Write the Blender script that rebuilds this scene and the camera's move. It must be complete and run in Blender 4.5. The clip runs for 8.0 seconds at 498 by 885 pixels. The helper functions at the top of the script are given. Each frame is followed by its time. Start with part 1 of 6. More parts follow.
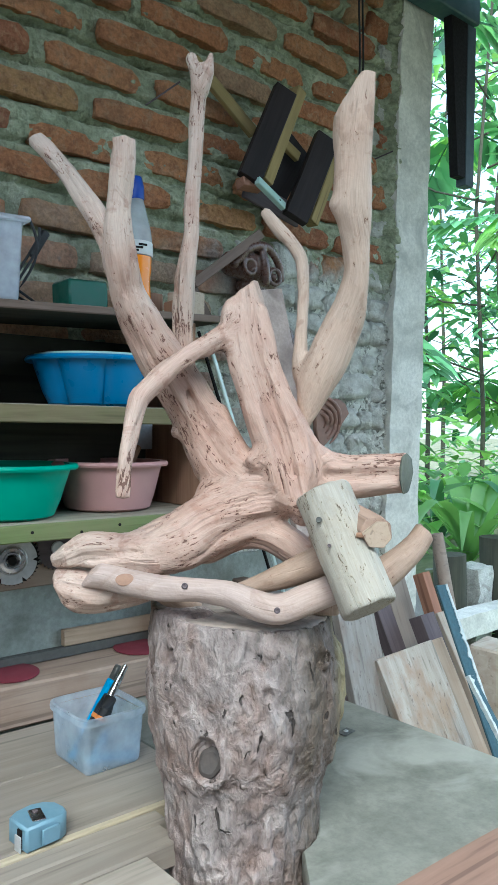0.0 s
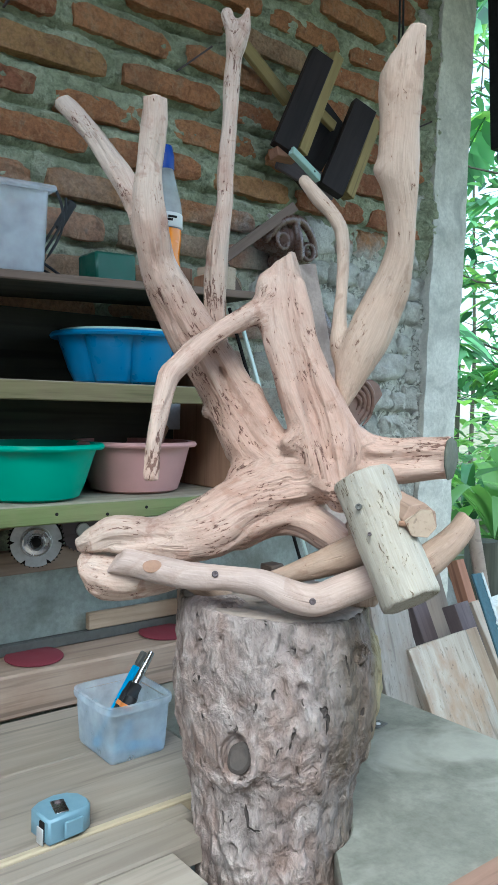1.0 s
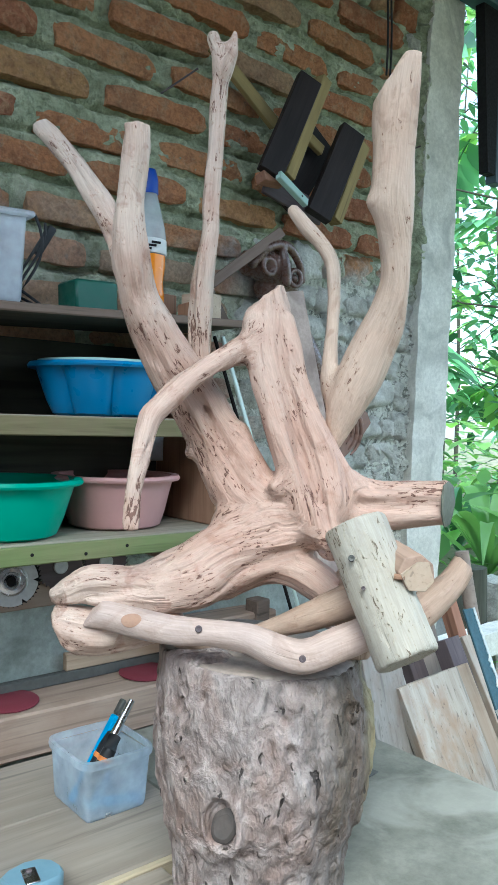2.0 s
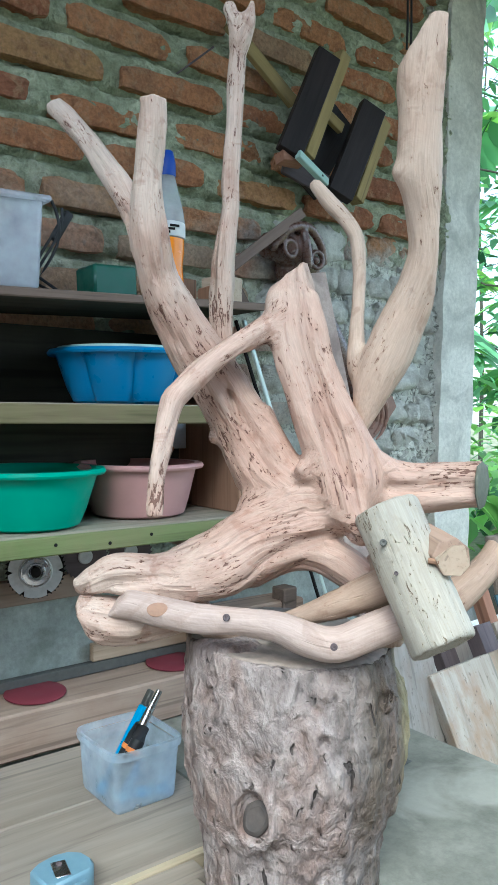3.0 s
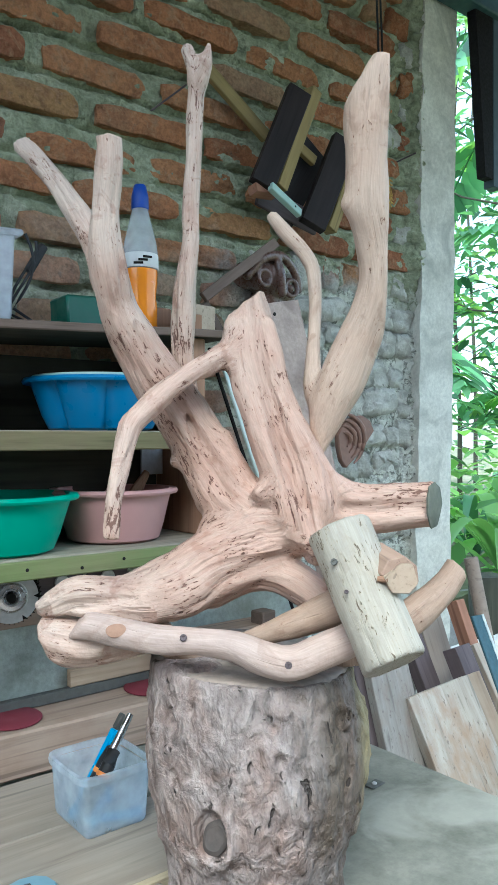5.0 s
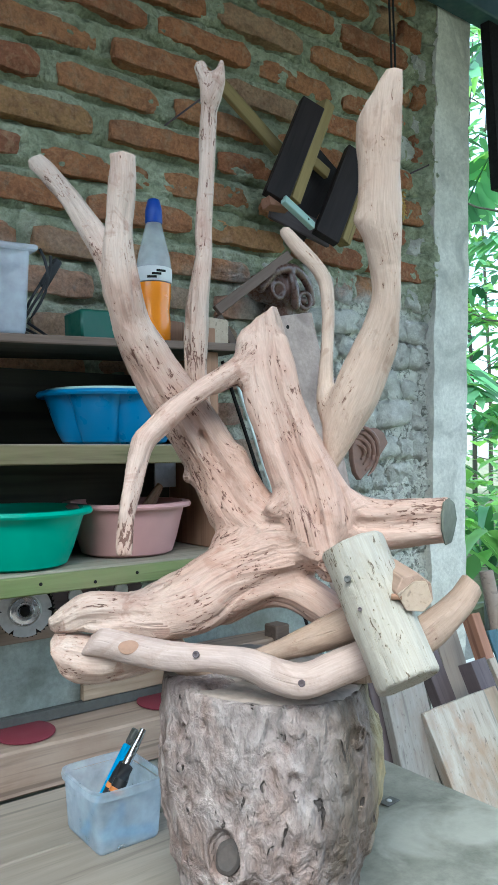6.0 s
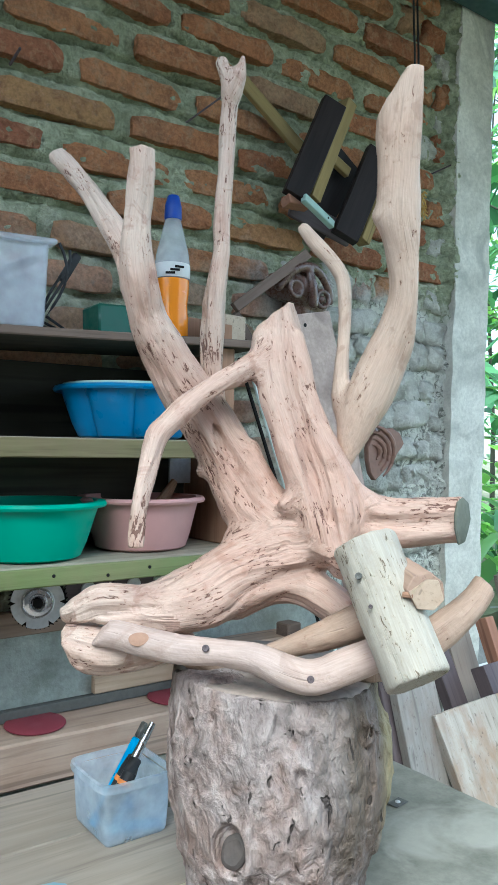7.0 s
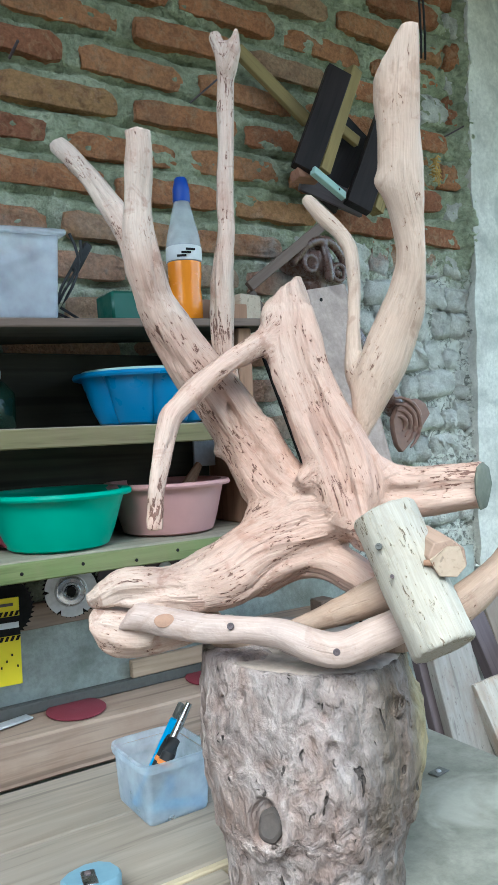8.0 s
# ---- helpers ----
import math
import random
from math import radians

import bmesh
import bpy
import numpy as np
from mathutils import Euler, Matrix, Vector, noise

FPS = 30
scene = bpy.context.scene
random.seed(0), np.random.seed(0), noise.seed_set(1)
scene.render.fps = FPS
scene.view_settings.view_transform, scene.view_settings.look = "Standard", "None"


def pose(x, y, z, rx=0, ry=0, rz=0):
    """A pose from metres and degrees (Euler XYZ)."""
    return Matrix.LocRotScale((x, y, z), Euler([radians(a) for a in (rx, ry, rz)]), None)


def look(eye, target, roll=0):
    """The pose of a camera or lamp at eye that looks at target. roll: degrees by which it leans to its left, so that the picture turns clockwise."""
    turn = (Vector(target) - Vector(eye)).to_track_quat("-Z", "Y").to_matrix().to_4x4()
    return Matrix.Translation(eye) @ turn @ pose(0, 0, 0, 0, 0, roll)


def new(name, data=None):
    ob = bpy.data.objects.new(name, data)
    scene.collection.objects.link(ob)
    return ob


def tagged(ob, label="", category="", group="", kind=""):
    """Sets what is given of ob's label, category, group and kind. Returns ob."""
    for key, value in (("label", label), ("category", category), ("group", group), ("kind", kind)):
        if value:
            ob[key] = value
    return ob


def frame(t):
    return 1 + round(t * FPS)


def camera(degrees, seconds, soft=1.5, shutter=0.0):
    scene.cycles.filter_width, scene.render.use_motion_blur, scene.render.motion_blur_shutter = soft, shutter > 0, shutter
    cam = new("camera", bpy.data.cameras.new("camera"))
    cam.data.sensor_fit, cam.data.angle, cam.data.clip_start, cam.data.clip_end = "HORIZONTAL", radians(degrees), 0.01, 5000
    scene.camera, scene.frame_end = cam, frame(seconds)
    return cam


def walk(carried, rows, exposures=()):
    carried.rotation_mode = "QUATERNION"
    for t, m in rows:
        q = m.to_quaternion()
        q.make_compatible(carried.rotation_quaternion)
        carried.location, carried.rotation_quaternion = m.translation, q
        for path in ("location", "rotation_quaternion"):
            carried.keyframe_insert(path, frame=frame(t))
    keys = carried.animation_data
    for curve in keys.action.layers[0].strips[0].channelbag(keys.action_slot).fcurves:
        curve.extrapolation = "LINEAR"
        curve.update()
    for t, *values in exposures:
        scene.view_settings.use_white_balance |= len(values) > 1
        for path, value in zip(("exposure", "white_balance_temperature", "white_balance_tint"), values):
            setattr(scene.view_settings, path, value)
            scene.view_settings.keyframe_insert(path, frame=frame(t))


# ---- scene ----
# ---------------------------------------------------------------- camera
cam = camera(36.1, 8.0, soft=0.7)
PATH = [
    (0, (0.101, 0.106, 1.337), (1.401, 1.625, 1.292), 0.7),
    (0.5, (0.11, 0.118, 1.34), (1.404, 1.642, 1.29), 1.2),
    (1, (0.126, 0.155, 1.335), (1.376, 1.713, 1.24), 1.3),
    (1.2, (0.128, 0.157, 1.342), (1.398, 1.7, 1.263), 1.5),
    (2.3, (0.167, 0.217, 1.368), (1.449, 1.751, 1.315), 1.5),
    (2.5, (0.17, 0.224, 1.363), (1.425, 1.779, 1.275), 1.3),
    (3, (0.17, 0.22, 1.358), (1.407, 1.789, 1.276), 0.4),
    (3.5, (0.17, 0.198, 1.346), (1.411, 1.764, 1.276), 0.8),
    (4, (0.176, 0.178, 1.341), (1.406, 1.755, 1.305), 0.9),
    (4.5, (0.188, 0.171, 1.35), (1.429, 1.74, 1.366), 0.3),
    (4.7, (0.192, 0.171, 1.352), (1.439, 1.733, 1.34), 0.0),
    (6, (0.196, 0.172, 1.362), (1.406, 1.764, 1.375), -0.3),
    (6.5, (0.21, 0.161, 1.357), (1.421, 1.753, 1.383), 0.8),
    (7, (0.199, 0.17, 1.356), (1.374, 1.789, 1.37), 0.8),
    (7.5, (0.196, 0.167, 1.353), (1.368, 1.788, 1.36), -0.2),
    (8, (0.219, 0.159, 1.35), (1.319, 1.829, 1.319), -2.6),
]
walk(cam, [(t, look(eye, target, roll)) for t, eye, target, roll in PATH], [(0.0, 1.66, 5480, -3.0), (1.0, 1.70, 5480, -3.0), (2.5, 1.84, 5480, -3.0), (6.0, 1.82, 5480, -3.0), (7.0, 1.90, 5480, -3.0), (8.0, 2.03, 5480, -3.0)])

# ---------------------------------------------------------------- light
SUN_EL, SUN_AZ = 52.0, 226.0
world = bpy.data.worlds.new("sky")
scene.world = world
world.use_nodes = True
wn = world.node_tree.nodes
sky = wn.new("ShaderNodeTexSky")
sky.sky_type, sky.sun_disc = "NISHITA", False
sky.sun_elevation, sky.sun_rotation = radians(SUN_EL), radians(SUN_AZ)
sky.air_density, sky.dust_density, sky.ozone_density = 1.0, 3.0, 1.0
wn["Background"].inputs["Strength"].default_value = 0.15
# thin white cloud over the blue
cloud = wn.new("ShaderNodeMix")
cloud.data_type, cloud.blend_type = "RGBA", "ADD"
cloud.inputs[0].default_value = 1.0
cloud.inputs[7].default_value = (1.75, 1.70, 1.65, 1)
world.node_tree.links.new(sky.outputs[0], cloud.inputs[6])
world.node_tree.links.new(cloud.outputs[2], wn["Background"].inputs["Color"])
sun = new("sun", bpy.data.lights.new("sun", "SUN"))
sun.data.energy, sun.data.angle, sun.data.color = 1.0, radians(40), (1.0, 0.97, 0.92)
az, el = radians(SUN_AZ), radians(SUN_EL)
sun.matrix_world = look((0, 0, 0), (-math.sin(az) * math.cos(el), -math.cos(az) * math.cos(el), -math.sin(el)))

# ---------------------------------------------------------------- materials
class Mat:
    """A node material: coordinates, noises, mixes, one principled shader."""

    def __init__(self, name, rough=0.7, metal=0.0, spec=0.4):
        self.m = bpy.data.materials.new(name)
        self.m.use_nodes = True
        self.n, self.l = self.m.node_tree.nodes, self.m.node_tree.links
        self.b = self.n["Principled BSDF"]
        self.b.inputs["Roughness"].default_value = rough
        self.b.inputs["Metallic"].default_value = metal
        self.b.inputs["Specular IOR Level"].default_value = spec

    def link(self, a, b):
        self.l.new(a, b)

    def coord(self, scale=(1, 1, 1), kind="Object", spread=False):
        tc = self.n.new("ShaderNodeTexCoord")
        out = tc.outputs[kind]
        if spread:
            info = self.n.new("ShaderNodeObjectInfo")
            add = self.n.new("ShaderNodeVectorMath")
            add.operation = "MULTIPLY_ADD"
            self.link(info.outputs["Random"], add.inputs[0])
            add.inputs[1].default_value = (13.1, 7.7, 9.3)
            self.link(out, add.inputs[2])
            out = add.outputs[0]
        mp = self.n.new("ShaderNodeMapping")
        mp.inputs["Scale"].default_value = scale
        self.link(out, mp.inputs[0])
        return mp.outputs[0]

    def attr(self, name, scale=(1, 1, 1)):
        at = self.n.new("ShaderNodeAttribute")
        at.attribute_name = name
        mp = self.n.new("ShaderNodeMapping")
        mp.inputs["Scale"].default_value = scale
        self.link(at.outputs["Vector"], mp.inputs[0])
        return mp.outputs[0]

    def noise(self, co, scale, detail=4.0, rough=0.55, distort=0.0):
        t = self.n.new("ShaderNodeTexNoise")
        t.inputs["Scale"].default_value, t.inputs["Detail"].default_value = scale, detail
        t.inputs["Roughness"].default_value, t.inputs["Distortion"].default_value = rough, distort
        self.link(co, t.inputs["Vector"])
        return t.outputs["Fac"]

    def cells(self, co, scale):
        t = self.n.new("ShaderNodeTexVoronoi")
        t.inputs["Scale"].default_value = scale
        self.link(co, t.inputs["Vector"])
        return t.outputs["Distance"]

    def ramp(self, fac, stops):
        r = self.n.new("ShaderNodeValToRGB")
        e = r.color_ramp.elements
        while len(e) < len(stops):
            e.new(0.5)
        for k, (p, c) in zip(e, stops):
            k.position = p
            k.color = (*c, 1) if isinstance(c, tuple) else (c, c, c, 1)
        self.link(fac, r.inputs[0])
        return r.outputs[0]

    def mix(self, fac, a, b, how="MIX"):
        m = self.n.new("ShaderNodeMix")
        m.data_type, m.blend_type = "RGBA", how
        for v, k in ((fac, 0), (a, 6), (b, 7)):
            if isinstance(v, (int, float)):
                m.inputs[k].default_value = v
            elif isinstance(v, tuple):
                m.inputs[k].default_value = (*v, 1)
            else:
                self.link(v, m.inputs[k])
        return m.outputs[2]

    def mul(self, a, b, how="MULTIPLY"):
        m = self.n.new("ShaderNodeMath")
        m.operation = how
        for v, k in ((a, 0), (b, 1)):
            if isinstance(v, (int, float)):
                m.inputs[k].default_value = v
            else:
                self.link(v, m.inputs[k])
        return m.outputs[0]

    def rand(self):
        return self.n.new("ShaderNodeObjectInfo").outputs["Random"]

    def island(self):
        return self.n.new("ShaderNodeNewGeometry").outputs["Random Per Island"]

    def color(self, c):
        if isinstance(c, tuple):
            self.b.inputs["Base Color"].default_value = (*c, 1)
        else:
            self.link(c, self.b.inputs["Base Color"])
        return self

    def rough(self, r):
        self.link(r, self.b.inputs["Roughness"])
        return self

    def bump(self, h, strength=0.4, dist=0.004):
        b = self.n.new("ShaderNodeBump")
        b.inputs["Strength"].default_value, b.inputs["Distance"].default_value = strength, dist
        old = self.b.inputs["Normal"].links
        if old:
            self.link(old[0].from_socket, b.inputs["Normal"])
        self.link(h, b.inputs["Height"])
        self.link(b.outputs[0], self.b.inputs["Normal"])
        return self


def driftwood_material(name, light, mid, red, fleck, amount, patch=0.5, heart=None):
    """Stripped wood: grain along the limb, dark pits that follow it, reddish weathered patches."""
    m = Mat(name, 0.62, spec=0.3)
    long = m.attr("grain", (1, 1, 0.13))
    grain = m.noise(long, 190, 6, 0.6, 0.3)
    broad = m.noise(m.coord(), 9, 4, 0.6)
    base = m.mix(m.ramp(m.mix(0.5, grain, broad), [(0.36, 0.0), (0.62, 1.0)]), mid, light)
    base = m.mix(m.mul(m.ramp(broad, [(0.42, 0.0), (0.68, 1.0)]), patch), base, red)
    blotch = m.ramp(m.mul(m.noise(m.coord(), 26, 4, 0.65, 0.8), m.mul(grain, 0.25), "ADD"), [(0.70, 0.0), (0.80, 1.0)])
    base = m.mix(m.mul(blotch, patch), base, tuple(0.72 * v for v in red))
    if heart:
        # the old heart of the root keeps its red-brown colour
        away = m.n.new("ShaderNodeVectorMath")
        away.operation = "DISTANCE"
        m.link(m.coord(), away.inputs[0])
        away.inputs[1].default_value = heart
        blush = m.ramp(m.mul(away.outputs["Value"], m.mul(broad, 0.16), "ADD"), [(0.17, 1.0), (0.36, 0.0)])
        base = m.mix(m.mul(m.mul(blush, m.ramp(grain, [(0.3, 0.45), (0.7, 1.0)])), 0.8), base, red)
    lines = m.ramp(m.noise(m.attr("grain", (1, 1, 0.045)), 170, 3, 0.6, 0.5), [(0.57, 0.0), (0.66, 1.0)])
    shy = m.ramp(m.noise(m.coord(), 13, 3, 0.6), [(0.42, 0.15), (0.62, 1.0)])
    base = m.mix(m.mul(m.mul(lines, shy), 0.42 if heart else 0.18), base, tuple(0.8 * v for v in red))
    # long soft furrows, stained where they run deep
    furrow = m.ramp(m.noise(m.attr("grain", (1, 1, 0.14)), 34, 3, 0.5, 0.8), [(0.48, 0.0), (0.70, 1.0)])
    # uneven pits: a few long ones, many small ones, crowded along the furrows
    pits = m.mix(0.25, m.noise(m.attr("grain", (1, 1, 0.25)), 235, 3, 0.6, 1.3), m.noise(m.attr("grain", (1, 1, 0.36)), 560, 2, 0.5, 0.9))
    where = m.ramp(m.noise(m.coord(), 17, 4, 0.65), [(0.47, 0.0), (0.63, 1.0)])
    worn = m.mul(m.mul(pits, m.mul(where, 0.12), "ADD"), m.mul(furrow, 0.05), "ADD")
    pit = m.ramp(worn, [(amount + 0.025, 0.0), (amount + 0.05, 1.0)])
    stain = m.ramp(worn, [(amount - 0.05, 0.0), (amount + 0.03, 1.0)])
    base = m.mix(m.mul(m.mul(furrow, shy), patch if heart else 0.5 * patch), base, tuple(0.9 * v for v in red))
    base = m.mix(m.mul(stain, 0.4), base, red)
    base = m.mix(m.mul(pit, 0.85), base, fleck)
    fine = m.noise(m.attr("grain", (1, 1, 0.05)), 620, 3, 0.6)
    base = m.mix(0.26, base, m.ramp(fine, [(0.3, 0.35), (0.65, 1.0)]), "MULTIPLY")
    m.color(base)
    m.bump(m.noise(m.coord(), 55, 3, 0.55, 0.3), 0.35, 0.006).bump(m.mul(furrow, -1.0), 0.55 if heart else 0.1, 0.008).bump(m.mul(m.mul(lines, shy), -1.0), 0.5, 0.0025).bump(grain, 0.12, 0.002).bump(m.mul(pit, -1.0), 0.8, 0.004)
    return m.m


def wood_material(name, light, dark, rough=0.75, scale=60.0, stain=None, along="x"):
    """Sawn timber with its grain along one axis of the piece."""
    m = Mat(name, rough, spec=0.25)
    s = {"x": (0.06, 1, 1), "y": (1, 0.06, 1), "z": (1, 1, 0.06)}[along]
    co = m.coord(s, spread=True)
    g = m.noise(co, scale, 6, 0.62, 0.6)
    broad = m.noise(m.coord((1, 1, 1), spread=True), 7, 5, 0.62)
    c = m.mix(m.ramp(g, [(0.28, 0.0), (0.7, 1.0)]), dark, light)
    c = m.mix(m.mul(m.ramp(broad, [(0.42, 0.0), (0.7, 1.0)]), 0.6), c, stain or dark)
    lines = m.ramp(m.noise(co, scale * 2.6, 2, 0.5), [(0.26, 0.55), (0.42, 1.0)])
    c = m.mix(0.55, c, lines, "MULTIPLY")
    crack = m.ramp(m.noise(m.coord(tuple(0.35 * v if v < 1 else v for v in s), spread=True), scale * 1.1, 2, 0.5, 0.4), [(0.30, 0.25), (0.345, 1.0)])
    c = m.mix(0.45, c, crack, "MULTIPLY")
    c = m.mix(0.35, c, m.ramp(m.rand(), [(0.0, 0.6), (1.0, 1.0)]), "MULTIPLY")
    m.color(c).bump(g, 0.4, 0.002).bump(lines, 0.3, 0.001)
    return m.m


def scrap_material(name, light, dark, stain, speck):
    """Old board out in the damp: grain, brown stains and dark mould specks."""
    m = Mat(name, 0.85, spec=0.2)
    grain = m.noise(m.coord((0.10, 1, 1), spread=True), 55, 6, 0.65, 0.5)
    blot = m.noise(m.coord((0.55, 1, 1), spread=True), 17, 5, 0.65)
    c = m.mix(m.ramp(grain, [(0.32, 0.0), (0.66, 1.0)]), dark, light)
    c = m.mix(m.mul(m.ramp(blot, [(0.46, 0.0), (0.64, 1.0)]), 0.7), c, stain)
    mould = m.ramp(m.noise(m.coord((0.45, 1, 1), spread=True), 150, 3, 0.6), [(0.61, 0.0), (0.72, 1.0)])
    c = m.mix(m.mul(mould, 0.6), c, speck)
    scuff = m.ramp(m.noise(m.coord((0.08, 1, 1), spread=True), 95, 2, 0.5), [(0.62, 0.0), (0.69, 1.0)])
    c = m.mix(m.mul(scuff, 0.5), c, tuple(0.5 * v for v in dark))
    m.color(c).bump(grain, 0.5, 0.003).bump(mould, 0.3, 0.001)
    return m.m


def plain_material(name, c, rough=0.5, metal=0.0, spec=0.4, dirt=0.25, scale=30.0):
    """Paint, plastic or metal with faint dirt and scuffs."""
    m = Mat(name, rough, metal, spec)
    n = m.noise(m.coord(), scale, 5, 0.6)
    m.color(m.mix(m.mul(m.ramp(n, [(0.4, 0.0), (0.75, 1.0)]), dirt), c, tuple(v * 0.35 + 0.03 for v in c)))
    m.rough(m.ramp(m.noise(m.coord(), scale * 2.3, 3), [(0.3, max(rough - 0.12, 0.05)), (0.7, min(rough + 0.15, 1.0))]))
    return m.m


WOOD_BODY = driftwood_material("stripped driftwood", (0.70, 0.583, 0.492), (0.572, 0.455, 0.376), (0.47, 0.27, 0.20), (0.13, 0.058, 0.04), 0.640, 0.66, (0.01, -0.03, 0.19))
WOOD_LIMB = driftwood_material("smooth driftwood", (0.61, 0.48, 0.385), (0.505, 0.385, 0.30), (0.47, 0.30, 0.21), (0.18, 0.09, 0.06), 0.685, 0.5)
WOOD_STRIP = driftwood_material("sanded driftwood", (0.55, 0.44, 0.39), (0.445, 0.345, 0.30), (0.48, 0.33, 0.25), (0.2, 0.1, 0.06), 0.74, 0.35)
WOOD_BROWN = driftwood_material("brown driftwood", (0.46, 0.345, 0.265), (0.35, 0.25, 0.185), (0.33, 0.19, 0.12), (0.14, 0.07, 0.04), 0.70, 0.4)
WOOD_PALE = driftwood_material("pale peeled log", (0.455, 0.43, 0.37), (0.375, 0.343, 0.285), (0.45, 0.38, 0.27), (0.13, 0.09, 0.055), 0.625, 0.3)
CUT_GREY = plain_material("weathered end grain", (0.125, 0.135, 0.105), 0.85, dirt=0.6, scale=90)


def bark_material():
    """Old debarked stump: swirling grey-brown grain, rusty and grey patches, an ochre flank."""
    m = Mat("weathered stump", 0.8, spec=0.25)
    flat = m.attr("grain")
    swirl = m.noise(m.attr("grain", (1, 1, 0.62)), 46, 4, 0.58, 0.35)
    fine = m.noise(m.attr("grain", (1, 1, 0.5)), 150, 3, 0.6, 0.2)
    c = m.ramp(swirl, [(0.28, (0.085, 0.060, 0.052)), (0.40, (0.245, 0.185, 0.163)), (0.54, (0.365, 0.292, 0.265)), (0.72, (0.50, 0.425, 0.39))])
    c = m.mix(m.mul(m.ramp(m.noise(flat, 11, 3, 0.6), [(0.46, 0.0), (0.62, 1.0)]), 0.35), c, (0.29, 0.28, 0.275))
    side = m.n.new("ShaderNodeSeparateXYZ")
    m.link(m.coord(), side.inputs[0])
    rust = m.ramp(m.noise(m.attr("grain", (1, 1, 0.6)), 19, 3, 0.6, 0.5), [(0.50, 0.0), (0.64, 1.0)])
    c = m.mix(m.mul(rust, 0.4), c, (0.30, 0.19, 0.145))
    # brown-olive right flank, darkened further to paint in its shaded side
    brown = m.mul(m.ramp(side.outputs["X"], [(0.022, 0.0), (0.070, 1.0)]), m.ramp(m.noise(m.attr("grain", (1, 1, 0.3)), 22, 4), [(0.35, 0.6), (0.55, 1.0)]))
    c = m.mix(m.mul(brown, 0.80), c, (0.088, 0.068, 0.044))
    ochre = m.mul(m.ramp(side.outputs["X"], [(0.106, 0.0), (0.122, 1.0)]), m.ramp(m.noise(m.attr("grain", (1, 1, 0.3)), 26, 4), [(0.38, 0.1), (0.58, 1.0)]))
    c = m.mix(m.mul(ochre, 0.7), c, (0.42, 0.35, 0.19))
    c = m.mix(0.5, c, m.ramp(fine, [(0.32, 0.40), (0.54, 1.0)]), "MULTIPLY")
    pit = m.ramp(m.noise(m.attr("grain", (1, 1, 0.42)), 80, 2, 0.5, 0.7), [(0.68, 0.0), (0.72, 1.0)])
    c = m.mix(m.mul(pit, 0.85), c, (0.04, 0.032, 0.028))
    m.color(c).bump(swirl, 0.9, 0.014).bump(fine, 0.7, 0.005).bump(m.mul(pit, -1.0), 0.9, 0.006)
    return m.m


BARK = bark_material()
KNOT = plain_material("grey brown knot wood", (0.10, 0.083, 0.074), 0.8, dirt=0.7, scale=110)
STUMP_TOP = plain_material("sawn stump top", (0.33, 0.27, 0.23), 0.85, dirt=0.6, scale=70)


def brick_material():
    m = Mat("fired clay brick", 0.9, spec=0.15)
    co = m.n.new("ShaderNodeNewGeometry").outputs["Position"]
    n = m.noise(co, 26, 6, 0.68)
    c = m.ramp(m.rand(), [(0.0, (0.47, 0.20, 0.115)), (0.3, (0.60, 0.265, 0.13)), (0.65, (0.655, 0.325, 0.16)), (0.85, (0.575, 0.35, 0.165)), (1.0, (0.54, 0.37, 0.24))])
    c = m.mix(m.ramp(n, [(0.46, 0.0), (0.70, 0.6)]), c, (0.25, 0.105, 0.06))
    c = m.mix(m.ramp(m.noise(co, 30, 5, 0.7, 0.6), [(0.50, 0.0), (0.64, 0.75)]), c, (0.62, 0.375, 0.22))
    spots = m.ramp(m.noise(co, 55, 4, 0.7), [(0.6, 0.0), (0.72, 1.0)])
    c = m.mix(m.mul(spots, 0.55), c, (0.26, 0.20, 0.15))
    c = m.mix(m.mul(m.ramp(m.noise(co, 7, 5, 0.7), [(0.52, 0.0), (0.78, 1.0)]), 0.35), c, (0.27, 0.24, 0.17))
    # old limewash covers the lower courses
    geo = m.n.new("ShaderNodeNewGeometry")
    sep = m.n.new("ShaderNodeSeparateXYZ")
    m.link(geo.outputs["Position"], sep.inputs[0])
    blot = m.noise(geo.outputs["Position"], 9, 5, 0.65)
    w = m.ramp(m.mul(m.mul(sep.outputs["Z"], -1.0), m.mul(m.mul(blot, 0.30), 2.0, "ADD"), "ADD"), [(0.355, 0.0), (0.43, 1.0)])
    w = m.mul(w, m.ramp(m.mul(m.mul(sep.outputs["X"], m.mul(blot, 0.3), "ADD"), 0.5), [(0.66, 0.25), (0.74, 1.0)]))
    c = m.mix(m.mul(w, 0.95), c, m.ramp(blot, [(0.3, (0.60, 0.59, 0.53)), (0.7, (0.82, 0.81, 0.75))]))
    c = m.mix(0.5, c, m.ramp(m.noise(co, 120, 4, 0.7), [(0.36, 0.45), (0.58, 1.0)]), "MULTIPLY")
    m.color(c).bump(n, 1.0, 0.020).bump(m.noise(co, 90, 6, 0.78), 1.0, 0.012)
    return m.m


